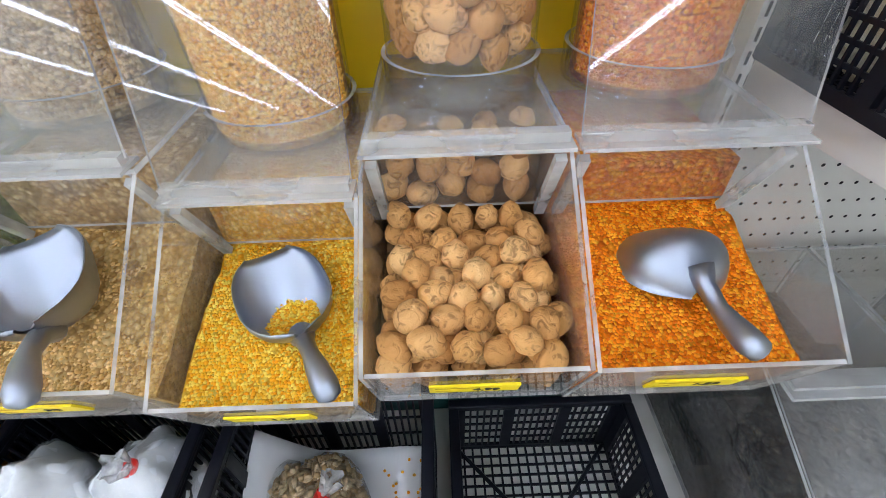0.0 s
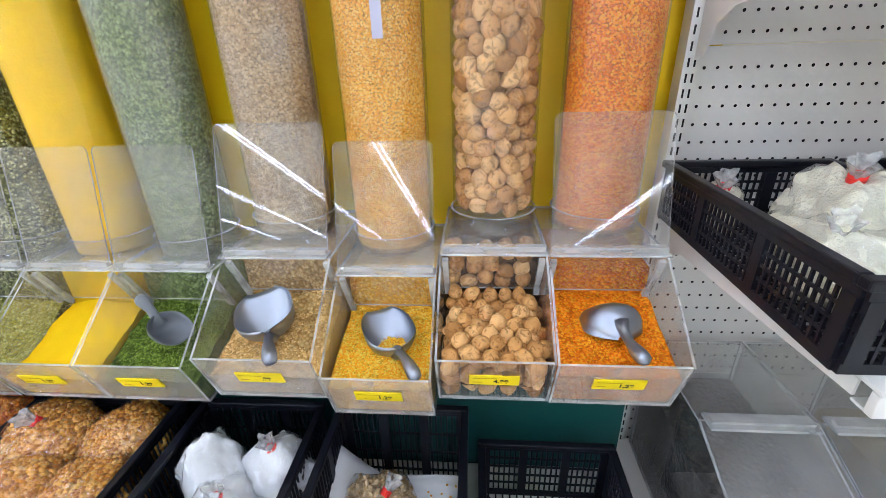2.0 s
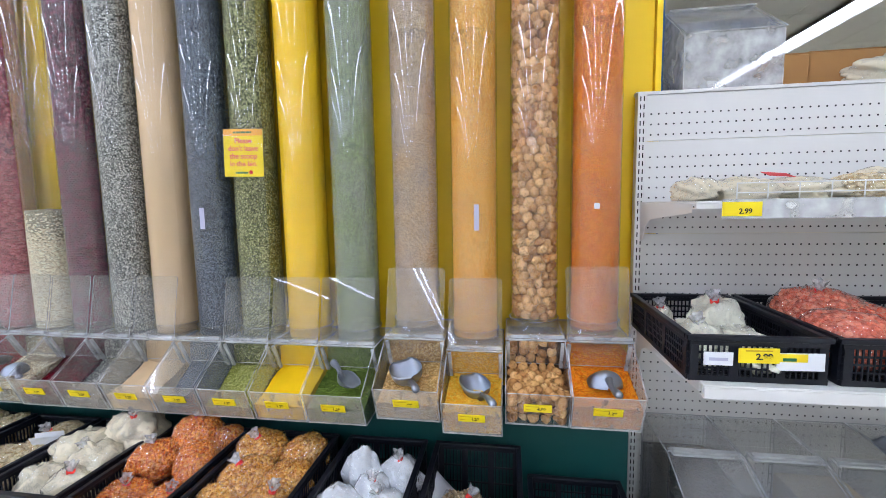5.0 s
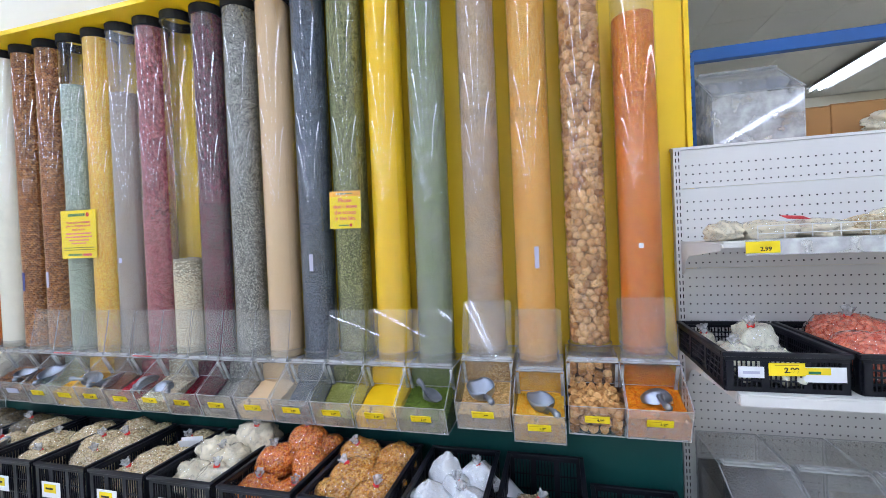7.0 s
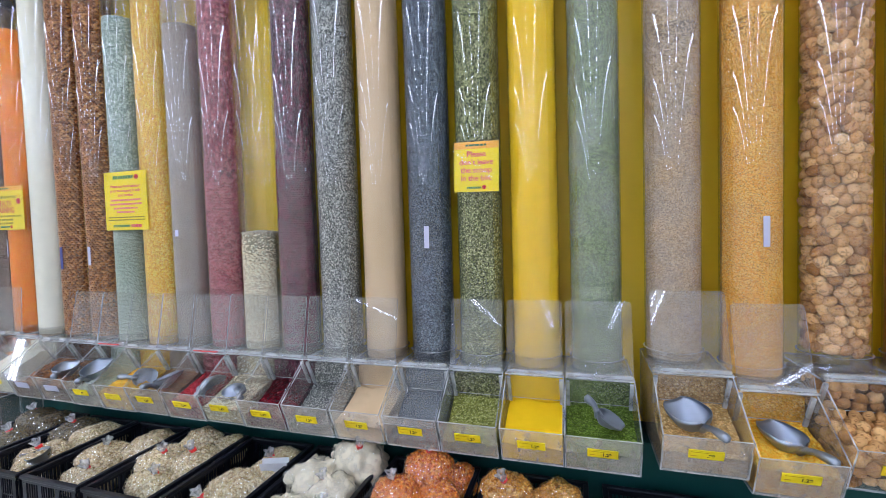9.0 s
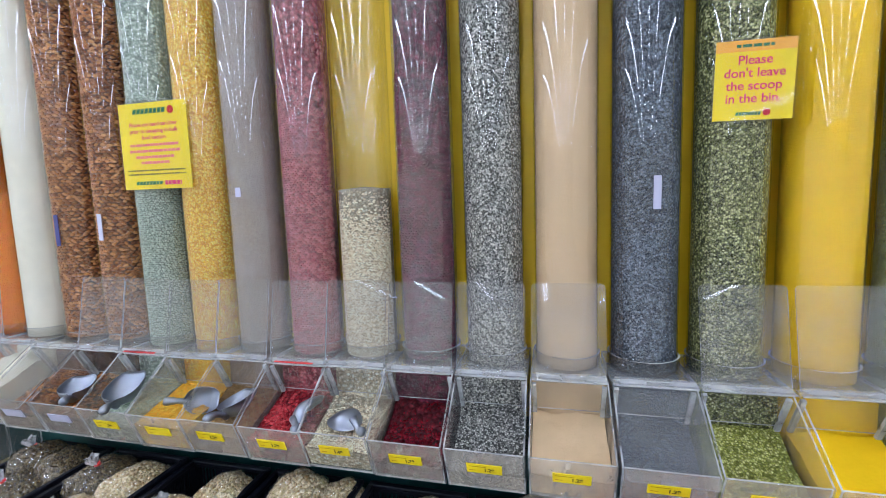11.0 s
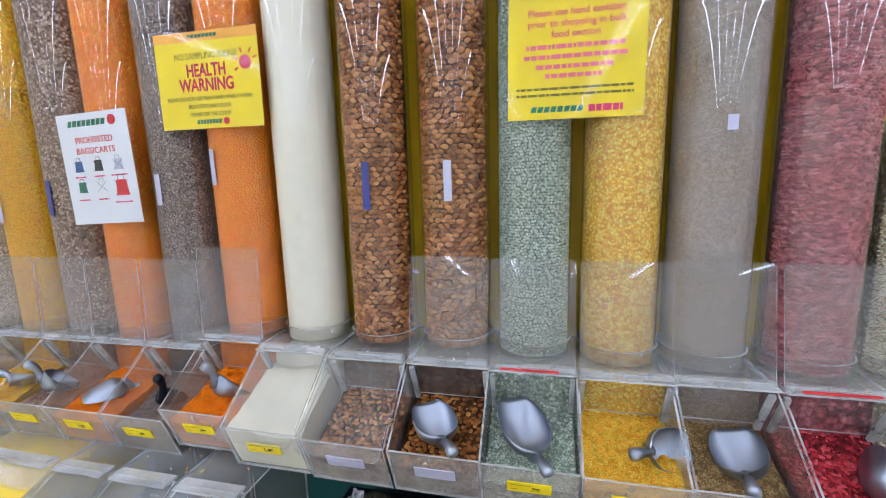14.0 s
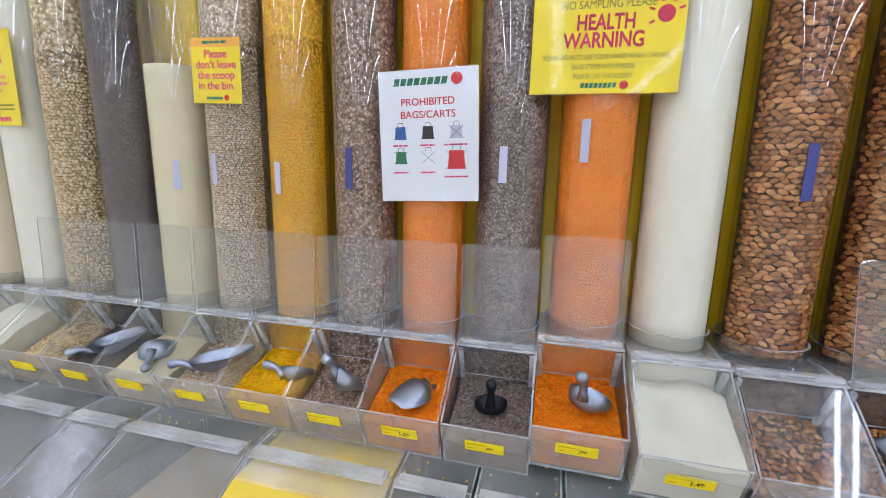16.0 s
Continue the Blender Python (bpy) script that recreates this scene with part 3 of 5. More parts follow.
    if shape == "almond":
        # a flat drop, round at one end and pointed at the other
        xs = [-0.80, -0.38, 0.10, 0.52, 0.84]
        ws = [0.62, 0.95, 0.98, 0.70, 0.32]
        tv = [(-1.0 * 0.58 * size, 0, 0)]
        for xa, wa in zip(xs, ws):
            tv += [(xa * 0.58 * size, 0.36 * size * wa * math.cos(k * math.pi / 4), 0.29 * size * wa * math.sin(k * math.pi / 4)) for k in range(8)]
        tv = np.array(tv + [(1.02 * 0.58 * size, 0, 0)])
        tf = [[0, 1 + (k + 1) % 8, 1 + k] for k in range(8)] + [[41, 33 + k, 33 + (k + 1) % 8] for k in range(8)]
        tf += [q for j in range(4) for k in range(8) for q in ([1 + 8 * j + k, 1 + 8 * j + (k + 1) % 8, 9 + 8 * j + k], [1 + 8 * j + (k + 1) % 8, 9 + 8 * j + (k + 1) % 8, 9 + 8 * j + k])]
    if shape == "walnut":
        q = tv / (0.5 * size)
        tv = tv * (1 + 0.05 * np.sin(6 * np.arctan2(q[:, 1], q[:, 2]))[:, None] + 0.20 * np.exp(-(q[:, 2:3] * 5) ** 2) * (np.abs(q[:, :1]) * 0 + 1) * 0.5 + 0.12 * np.maximum(0, q[:, :1]) ** 4)
    cell = size * size * {"lens": 0.56, "round": 0.86, "bean": 0.60, "almond": 0.78, "walnut": 0.72, "seed": 0.5}[shape]
    n = int(min(5200, 2 * W * (y1 - y0) * 1.3 / cell))
    uu, vv = spread(n, 2 * W, y1 - y0)
    n = len(uu)
    if shape == "walnut":
        k = max(3, int(2 * W / (size * 1.0)))
        rows_ = int((y1 - y0) * 1.3 / (size * 0.96))
        uu = np.array([(i + 0.3 + 0.4 * (j % 2)) / k for j in range(rows_) for i in range(k)]) + RNG.uniform(-0.03, 0.03, k * rows_)
        vv = np.array([(j + 0.6) / (rows_ + 0.1) for j in range(rows_) for i in range(k)]) + RNG.uniform(-0.02, 0.02, k * rows_)
        uu, vv = np.concatenate([uu, uu + 0.5 / k]), np.concatenate([vv, vv + 0.4 / rows_])
        n = len(uu)
    hz = np.array([max(0.006, heap(a, b, fill, seed)) for a, b in zip(uu, vv)])
    pos = np.stack([(-W + size * 0.4) + (2 * W - size * 0.8) * uu, np.array([front(heap(a, 0, fill, seed)) for a in uu]) + size * 0.4 + (y1 - 0.016 - size * 0.5) * vv, hz + size * (RNG.uniform(0.0, 0.28, n) if shape != "walnut" else RNG.uniform(-0.1, 0.25, n) - 0.62 * (np.arange(n) >= n // 2))], 1)
    sets = [poses(turns(n, 0.45 if shape != "walnut" else 1.5), pos, RNG.uniform(0.82, 1.12, n) if shape != "walnut" else RNG.uniform(0.80, 1.0, n))]
    rings = spec.get("tube_grains", False)
    loose_in_bin = n
    if shape == "walnut":
        # walnuts pressed on the front and side walls, behind the baffle, and stacked in the tube
        for zz in np.arange(size * 0.55, 0.085, size * 0.86):
            for xx in np.arange(-W + size * 0.5, W - size * 0.3, size * 0.97):
                sets.append(poses(turns(1, 1.5), np.array([[xx + RNG.uniform(-0.007, 0.007), front(zz) + size * RNG.uniform(0.48, 0.7), zz + RNG.uniform(-0.006, 0.006)]]), RNG.uniform(0.9, 1.08, 1)))
        for zz in np.arange(size * 0.5, 0.13, size * 0.84):
            for yy in np.arange(front(zz) + size * 0.5, y1, size * 0.95):
                if zz < heap(0.5, yy / y1, fill, seed) - size * 0.3:
                    for sx in (-1, 1):
                        sets.append(poses(turns(1, 1.5), np.array([[sx * (W - size * 0.5), yy, zz]]), RNG.uniform(0.9, 1.05, 1)))
        for zz in np.arange(0.15, hb, size * 0.84):
            for yy in (y1 + 0.006 + size * 0.55, y1 + 0.006 + size * 1.5):
                for xx in np.arange(-W + size * 0.5, W - size * 0.3, size * 0.98):
                    sets.append(poses(turns(1, 1.5), np.array([[xx + RNG.uniform(-0.008, 0.008), yy + RNG.uniform(-0.002, 0.008), zz + RNG.uniform(-0.009, 0.009)]]), RNG.uniform(0.9, 1.08, 1)))
        lv, k = TOP + 0.062, 0
        while lv < z_top - z0:
            for rad, cnt in ((r - size * 0.5, 12), (r - size * 1.4, 6)):
                an = np.arange(cnt) * 2 * math.pi / cnt + (k % 2) * math.pi / cnt + k * 0.05 + RNG.uniform(-0.06, 0.06, cnt)
                sets.append(poses(turns(cnt, 1.5), np.stack([tube_dx + rad * np.sin(an), TUBE_Y - rad * np.cos(an), lv + RNG.uniform(-0.006, 0.006, cnt)], 1), RNG.uniform(0.96, 1.12, cnt)))
            lv, k = lv + size * 0.80, k + 1
    elif rings:
        r = TUBE_R - 0.0015 - 0.2 * size
        zt = min(z_top, 2.95) - z0
        zt = min(zt, spec.get("grain_top", 9) - z0)
        n2 = int((zt - lo) * r * 2.9 / cell * 1.12)
        # long grains lie in a lattice that is wider than it is high
        lay = {"almond": 0.79, "bean": 0.77, "seed": 0.78}.get(shape, 1.0)
        an, zz = spread(n2, 2.9 * r * lay, (zt - lo) / lay, 0.38 if shape == "lens" else 0.28 if shape == "round" else 0.16)
        an, zz = an * 2.9 - 1.45, lo + (zt - lo) * zz
        if "grain_top" in spec:
            keep = RNG.uniform(0, 1, len(zz)) < (zt - zz) / 0.15
            an, zz = an[keep], zz[keep]
        n2 = len(zz)
        dep = RNG.uniform(0, 3, n2)
        pos2 = np.stack([tube_dx + (r - 0.07 * size * dep) * np.sin(an), TUBE_Y - (r - 0.07 * size * dep) * np.cos(an), zz], 1)
        # lay each grain's flat side on the wall
        ca, sa = np.cos(an), np.sin(an)
        zr, on = np.zeros(n2), np.ones(n2)
        up = np.array([[1, 0, 0], [0, 0, -1], [0, 1, 0]], float)
        tw = RNG.normal(0, 0.34, n2) + math.pi * RNG.integers(0, 2, n2)
        spin = np.stack([np.cos(tw), -np.sin(tw), zr, np.sin(tw), np.cos(tw), zr, zr, zr, on], 1).reshape(n2, 3, 3)
        ta = RNG.normal(0, 0.5 if shape == "lens" else 0.16, n2)
        tip = np.stack([on, zr, zr, zr, np.cos(ta), -np.sin(ta), zr, np.sin(ta), np.cos(ta)], 1).reshape(n2, 3, 3)
        rz = np.stack([ca, -sa, zr, sa, ca, zr, zr, zr, on], 1).reshape(n2, 3, 3)
        sets.append(poses(rz @ up @ spin @ tip, pos2, RNG.uniform(0.85, 1.1, n2)))
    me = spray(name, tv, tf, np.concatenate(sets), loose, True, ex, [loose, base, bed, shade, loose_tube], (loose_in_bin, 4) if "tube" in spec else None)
    ob = new(name, me)
    ob.matrix_basis = m
    return tagged(ob, label, spec["cat"], kind="stuff")


def scoop(m, L=0.15, W=0.082, label="cast aluminium scoop lying in the grain", mat=None, reach=0.74):
    """A cast scoop: bowl opening up, mouth towards +y, handle towards -y."""
    th = empty("scoop", m, label, "scoop", "scoops in the bins")
    nu, nv = 14, 12
    g = Geo()
    vs, fs = [], []
    for layer in (0.0, 0.0022):
        for i in range(nu + 1):
            u = i / nu
            rise = math.sqrt(max(0.0, 1 - (1 - min(1, (u + 0.004) / 0.42)) ** 2))
            tip = math.sqrt(max(0.0, 1 - max(0.0, (u - 0.50) / 0.56) ** 2.4))
            w = W / 2 * rise * tip + layer * 0.6
            d = W * 0.50 * rise * (1 - 0.92 * max(0, (u - 0.25) / 0.75) ** 1.5) + layer
            for j in range(nv + 1):
                a = math.pi * (j / nv - 0.5)
                vs.append((w * math.sin(a), u * L - (layer if i == 0 else 0), W * 0.5 - d * math.cos(a) ** 0.8 if math.cos(a) > 1e-6 else W * 0.5))
    k = (nu + 1) * (nv + 1)
    ix = lambda la, i, j: la * k + i * (nv + 1) + j
    for i in range(nu):
        for j in range(nv):
            fs.append((ix(0, i, j), ix(0, i, j + 1), ix(0, i + 1, j + 1), ix(0, i + 1, j)))
            fs.append((ix(1, i, j), ix(1, i + 1, j), ix(1, i + 1, j + 1), ix(1, i, j + 1)))
    for i in range(nu):
        for j in (0, nv):
            fs.append((ix(0, i, j), ix(0, i + 1, j), ix(1, i + 1, j), ix(1, i, j)))
    for j in range(nv):
        fs.append((ix(0, nu, j), ix(0, nu, j + 1), ix(1, nu, j + 1), ix(1, nu, j)))
    g.add(vs, fs)
    mat = mat or M_ALU
    part("bowl", g, mat, th, smooth=True)
    hh = W * 0.34
    part("handle", Geo().pipe([(0, 0.012, hh - 0.012), (0, -0.004, hh), (0, -0.03 * reach, hh + 0.010), (0, -0.05 * reach, hh + 0.013), (0, -0.075 * reach, hh + 0.014), (0, -0.088 * reach, hh + 0.013), (0, -0.093 * reach, hh + 0.012)], [0.015, 0.0098, 0.0088, 0.0115, 0.0135, 0.0115, 0.004], 12), mat, th, smooth=True)
    return th


# products: colours from dark to light, grain size, shape
def C(*rows):
    return [srgb(*r) for r in rows]


P = {
    "red_lentils": dict(cols=C((200, 94, 4), (228, 128, 14), (242, 162, 44)), size=0.0062, shape="lens", cat="lentils", heap="flat", behind=0.195, tube_grains=True, grain_top=2.25),
    "walnuts": dict(cols=C((158, 108, 58), (198, 148, 90), (216, 172, 116), (180, 130, 76)), size=0.0378, shape="walnut", cat="walnuts", heap="full", behind=0.222),
    "split_yellow_lentils": dict(cols=C((244, 152, 18), (254, 178, 42), (255, 204, 98)), tube=C((238, 158, 30), (250, 186, 60), (254, 212, 114)), size=0.0058, shape="lens", cat="lentils", heap="flat", tube_grains=True, grain_top=2.25),
    "brown_lentils": dict(cols=C((178, 136, 76), (210, 168, 102), (232, 198, 140)), tube=C((166, 128, 82), (196, 158, 106), (220, 186, 136)), size=0.0066, shape="lens", cat="lentils", heap="low", tube_grains=True, grain_top=2.25),
    "mung_beans": dict(cols=C((70, 90, 20), (102, 126, 38), (134, 154, 70)), tube=C((84, 100, 46), (116, 134, 68), (148, 164, 100)), size=0.0050, shape="round", cat="beans", heap="low", gap=0.35),
    "corn_flour": dict(cols=C((244, 196, 22),), size=0.004, shape="flour", cat="flour", heap="low"),
    "split_green_mung": dict(cols=C((104, 108, 36), (156, 158, 72), (206, 204, 136)), tube=C((64, 68, 32), (128, 132, 72), (206, 204, 146)), size=0.0050, shape="seed", cat="lentils", heap="back", gap=0.5),
    "black_gram": dict(cols=C((52, 58, 68), (84, 92, 104), (124, 132, 144)), size=0.0048, shape="round", cat="beans", heap="spent"),
    "semolina": dict(cols=C((214, 184, 144),), size=0.003, shape="flour", cat="flour", heap="low"),
    "split_black_gram": dict(cols=C((48, 48, 46), (100, 100, 94), (164, 162, 154), (208, 204, 192)), size=0.0046, shape="seed", cat="lentils", heap="back", gap=0.28),
    "dark_kidney_beans": dict(cols=C((66, 6, 14), (98, 12, 24), (126, 30, 42)), tube=C((70, 18, 36), (104, 30, 52), (128, 48, 70)), size=0.0135, shape="bean", cat="beans", heap="back", rough=0.25, tube_grains=True, grain_top=1.95),
    "black_eyed_beans": dict(cols=C((190, 172, 140), (222, 208, 178), (236, 226, 200)), size=0.0088, shape="bean", cat="beans", heap="low", tube_grains=True, grain_top=1.85),
    "light_kidney_beans": dict(cols=C((122, 18, 28), (158, 34, 44), (190, 76, 80)), tube=C((134, 50, 60), (170, 74, 82), (196, 106, 110)), size=0.0125, shape="bean", cat="beans", heap="low", rough=0.35, tube_grains=True, grain_top=1.95),
    "moth_beans": dict(cols=C((124, 96, 58), (152, 122, 78), (178, 148, 100)), tube=C((122, 104, 86), (150, 130, 110), (172, 152, 132)), size=0.0042, shape="round", cat="beans", heap="low", gap=0.2),
    "yellow_pigeon_peas": dict(cols=C((236, 152, 30), (250, 180, 48), (254, 202, 92)), size=0.0058, shape="lens", cat="lentils", heap="flat", gap=0.25),
    "dried_green_peas": dict(cols=C((146, 160, 144), (172, 184, 166), (196, 206, 188)), size=0.0078, shape="round", cat="peas", heap="low", tube_grains=True, grain_top=1.95),
    "almonds": dict(cols=C((126, 72, 30), (158, 98, 46), (186, 128, 70)), size=0.0176, shape="almond", cat="almonds", heap="low", tube_grains=True),
    "white_flour": dict(cols=C((240, 234, 212),), size=0.003, shape="flour", cat="flour", heap="brim"),
    "split_red_lentils": dict(cols=C((248, 98, 0), (255, 123, 4), (255, 149, 26)), size=0.0056, shape="lens", cat="lentils", heap="flat", gap=0.2),
    "brown_masoor": dict(cols=C((98, 82, 74), (128, 110, 100), (156, 138, 128)), size=0.0050, shape="lens", cat="lentils", heap="low"),
    "brown_chickpeas": dict(cols=C((118, 90, 74), (148, 120, 100), (176, 150, 130)), size=0.0072, shape="round", cat="chickpeas", heap="low"),
    "split_chickpeas": dict(cols=C((238, 146, 0), (252, 174, 2), (255, 196, 24)), size=0.0066, shape="lens", cat="lentils", heap="flat", tube_grains=True, grain_top=1.85),
    "dried_white_peas": dict(cols=C((168, 142, 112), (200, 178, 148), (220, 204, 180)), size=0.0072, shape="round", cat="peas", heap="low", tube_grains=True, grain_top=1.85),
    "cream_flour": dict(cols=C((222, 208, 170),), size=0.003, shape="flour", cat="flour", heap="flat"),
    "dark_lentils": dict(cols=C((66, 56, 54), (94, 82, 78), (118, 106, 100)), size=0.0045, shape="lens", cat="lentils", heap="low"),
    "chickpeas": dict(cols=C((168, 138, 92), (204, 178, 132), (222, 200, 160)), size=0.0105, shape="round", cat="chickpeas", heap="low", tube_grains=True, grain_top=1.85),
    "buckwheat_flour": dict(cols=C((214, 196, 160),), size=0.003, shape="flour", cat="flour", heap="low"),
}
G1, L1 = M_GREYTAPE, M_LABEL
# product, bin x, tube x, front y, base z, top of the column, price, lid, label plate, tape on the tube, words
BINS = [
    ("red_lentils", 0.240, 0.250, 0.197, 0.843, 2.52, "1.29", "raised", L1, (0.0, 1.555, M_PAPER, 0.02), "orange split lentils filling a bin and its tube"),
    ("walnuts", 0.026, 0.030, 0.200, 0.843, 2.94, "4.99", "", L1, None, "whole brown walnuts in their shells"),
    ("split_yellow_lentils", -0.186, -0.195, 0.200, 0.797, 2.94, "1.29", "raised", L1, (0.005, 1.52, G1, 0.095), "bright yellow split lentils"),
    ("brown_lentils", -0.406, -0.425, 0.200, 0.834, 2.94, ".99", "raised", L1, None, "tan brown whole lentils"),
    ("mung_beans", -0.675, -0.675, 0.225, 0.790, 2.94, "1.29", "raised", L1, None, "small dark green mung beans"),
    ("corn_flour", -0.888, -0.888, 0.225, 0.790, 2.94, "1.29", "raised", L1, None, "bright yellow corn flour"),
    ("split_green_mung", -1.096, -1.096, 0.225, 0.790, 2.94, "1.29", "raised", L1, None, "split green mung beans with husks"),
    ("black_gram", -1.300, -1.300, 0.225, 0.790, 2.94, "1.29", "closed", L1, (0.012, 1.53, G1, 0.085), "small blue-black gram beans"),
    ("semolina", -1.508, -1.508, 0.225, 0.790, 2.94, "1.29", "raised", L1, None, "pale beige semolina"),
    ("split_black_gram", -1.716, -1.716, 0.225, 0.790, 2.94, "1.29", "raised", L1, None, "speckled black and white split gram"),
    ("dark_kidney_beans", -1.922, -1.922, 0.225, 0.790, 2.94, "1.79", "raised", L1, None, "glossy dark red kidney beans"),
    ("black_eyed_beans", -2.124, -2.124, 0.225, 0.793, 1.575, "1.49", "raised", L1, None, "pale beans in a mostly empty tube"),
    ("light_kidney_beans", -2.318, -2.318, 0.225, 0.790, 2.94, "1.79", "raised", L1, None, "light red kidney beans"),
    ("moth_beans", -2.524, -2.524, 0.225, 0.793, 2.55, "1.29", "raised", L1, (0.0, 1.58, G1, 0.03), "small brown beans, dusty tube"),
    ("yellow_pigeon_peas", -2.712, -2.712, 0.225, 0.790, 2.94, "", "raised", L1, None, "golden yellow split pigeon peas"),
    ("dried_green_peas", -2.912, -2.912, 0.225, 0.793, 2.65, ".99", "raised", L1, None, "pale green dried peas"),
    ("almonds", -3.108, -3.108, 0.225, 0.796, 2.94, "", "raised", M_GREYTAPE, (0.0, 1.48, G1, 0.095), "brown almonds half filling a bin"),
    ("almonds", -3.313, -3.313, 0.225, 0.796, 2.94, "", "closed", M_GREYTAPE, (0.0, 1.472, M_BLUETAPE, 0.115), "brown almonds under a closed lid"),
    ("white_flour", -3.518, -3.518, 0.225, 0.803, 2.94, "1.49", "closed", L1, None, "white flour filling a bin"),
    ("split_red_lentils", -3.728, -3.717, 0.259, 0.806, 2.72, ".99", "raised", L1, (-0.020, 1.532, G1, 0.095), "bright orange split red lentils"),
    ("brown_masoor", -3.926, -3.918, 0.262, 0.772, 2.94, ".99", "raised", L1, (-0.004, 1.476, G1, 0.085), "grey-brown whole lentils"),
    ("split_red_lentils", -4.130, -4.122, 0.262, 0.772, 2.94, "1.29", "raised", L1, None, "bright orange split red lentils"),
    ("brown_chickpeas", -4.328, -4.320, 0.262, 0.772, 2.94, "", "raised", L1, (0.0, 1.46, M_BLUETAPE, 0.105), "small brown chickpeas"),
    ("split_chickpeas", -4.530, -4.522, 0.262, 0.772, 2.94, "", "raised", L1, (-0.01, 1.43, G1, 0.085), "deep yellow split chickpeas"),
    ("dried_white_peas", -4.733, -4.725, 0.262, 0.772, 2.94, "", "raised", L1, (-0.01, 1.45, G1, 0.085), "beige dried peas"),
    ("cream_flour", -4.938, -4.930, 0.262, 0.772, 1.74, "", "raised", L1, (0.05, 1.43, G1, 0.085), "cream-coloured flour in a part-filled tube"),
    ("dark_lentils", -5.143, -5.135, 0.262, 0.772, 2.94, "", "raised", L1, None, "dark grey-brown lentils"),
    ("chickpeas", -5.348, -5.340, 0.262, 0.772, 2.94, "", "raised", L1, None, "pale beige chickpeas"),
    ("white_flour", -5.553, -5.545, 0.262, 0.772, 2.94, "", "closed", L1, None, "white flour"),
    ("buckwheat_flour", -5.758, -5.750, 0.262, 0.772, 2.94, "", "closed", L1, None, "beige flour"),
    ("brown_lentils", -5.963, -5.955, 0.262, 0.772, 2.94, "", "raised", L1, None, "tan brown lentils"),
]
HAZE = {0: M_VEIL, 1: M_VEIL, 2: M_VEIL, 3: M_HAZY, 4: M_HAZY, 10: M_MIST, 12: M_MIST, 13: M_HAZY, 14: M_VEIL}
HALF = {0: 0.110, 1: 0.103, 2: 0.101, 3: 0.112, 4: 0.111}
for i, (prod, bx, tx, fy, bz, ct, price, lid, plate, tag, words) in enumerate(BINS):
    m = pose(bx, fy, bz)
    dx = tx - bx
    half = HALF.get(i, 0.100)
    bin_thing(m, half, price, lid, plate, dx, SOFFIT - 0.001, tag, "strip" if i in (12, 15) else "", HAZE.get(i))
    spec = dict(P[prod])
    if prod == "walnuts":
        spec["lo"] = TOP + 0.05
    if i == len(BINS) - 1:
        spec["tube_grains"] = False
    contents(prod, m, half, spec, dx, ct, words, i * 1.7)


# ---- scoops in the bins: bin number, place in the bin, turn, length, width, words ----
SCOOPS = [
    (0, (0.020, 0.098, 0.172), (10, 180, 7), 0.120, 0.112, "cast aluminium scoop lying face down on orange lentils"),
    (2, (0.030, 0.085, 0.092), (8, 0, 30), 0.122, 0.100, "cast aluminium scoop lying open on yellow lentils"),
    (3, (0.012, 0.072, 0.096), (8, -10, 26), 0.130, 0.112, "cast aluminium scoop holding brown lentils"),
    (4, (-0.020, 0.120, 0.140), (-30, 0, -112), 0.085, 0.075, "small grey scoop stuck in green beans"),
    (11, (0.030, 0.090, 0.145), (0, 180, 60), 0.105, 0.088, "cast aluminium scoop lying face down on pale beans"),
    (12, (0.022, 0.062, 0.130), (-6, 110, -6), 0.125, 0.092, "cast aluminium scoop lying on its side on red beans"),
    (13, (0.020, 0.062, 0.092), (8, -14, -10), 0.125, 0.096, "cast aluminium scoop lying open on brown beans"),
    (14, (0.020, 0.110, 0.125), (-14, 60, -72), 0.100, 0.080, "aluminium scoop half sunk in yellow peas"),
    (15, (0.012, 0.040, 0.102), (14, 0, 24), 0.155, 0.100, "long cast aluminium scoop lying open on green peas"),
    (16, (0.012, 0.052, 0.100), (10, 0, 34), 0.118, 0.096, "cast aluminium scoop lying open on almonds"),
    (19, (0.000, 0.058, 0.158), (-48, 0, -28), 0.092, 0.092, "cast aluminium scoop tipped face down in orange lentils"),
    (20, (0.002, 0.085, 0.128), (-58, 0, 6), 0.075, 0.080, "small black plastic scoop stuck upright in brown lentils"),
    (21, (0.030, 0.150, 0.158), (-4, 180, 150), 0.108, 0.088, "cast aluminium scoop lying face down on orange lentils"),
    (22, (-0.010, 0.058, 0.150), (-44, 0, -38), 0.096, 0.096, "cast aluminium scoop lying face down on chickpeas"),
    (23, (0.020, 0.100, 0.110), (-8, -40, -70), 0.090, 0.070, "small scoop half buried in yellow split peas"),
    (24, (-0.030, 0.066, 0.108), (8, 0, -62), 0.170, 0.085, "long cast aluminium scoop lying across a bin"),
    (25, (0.000, 0.090, 0.160), (-4, 180, 30), 0.118, 0.095, "cast aluminium scoop lying face down on flour"),
    (26, (0.010, 0.070, 0.100), (8, 0, -30), 0.145, 0.090, "cast aluminium scoop lying open on dark lentils"),
]
for k, at, turn, ln, wd, words in SCOOPS:
    scoop(pose(BINS[k][1], BINS[k][3], BINS[k][4]) @ pose(*at, *turn), ln, wd, words, M_BLACK if k == 20 else M_GREYPL if k == 4 else None, 0.4 if k in (11, 12, 21) else 0.92 if k in (0, 2, 3) else 0.6)

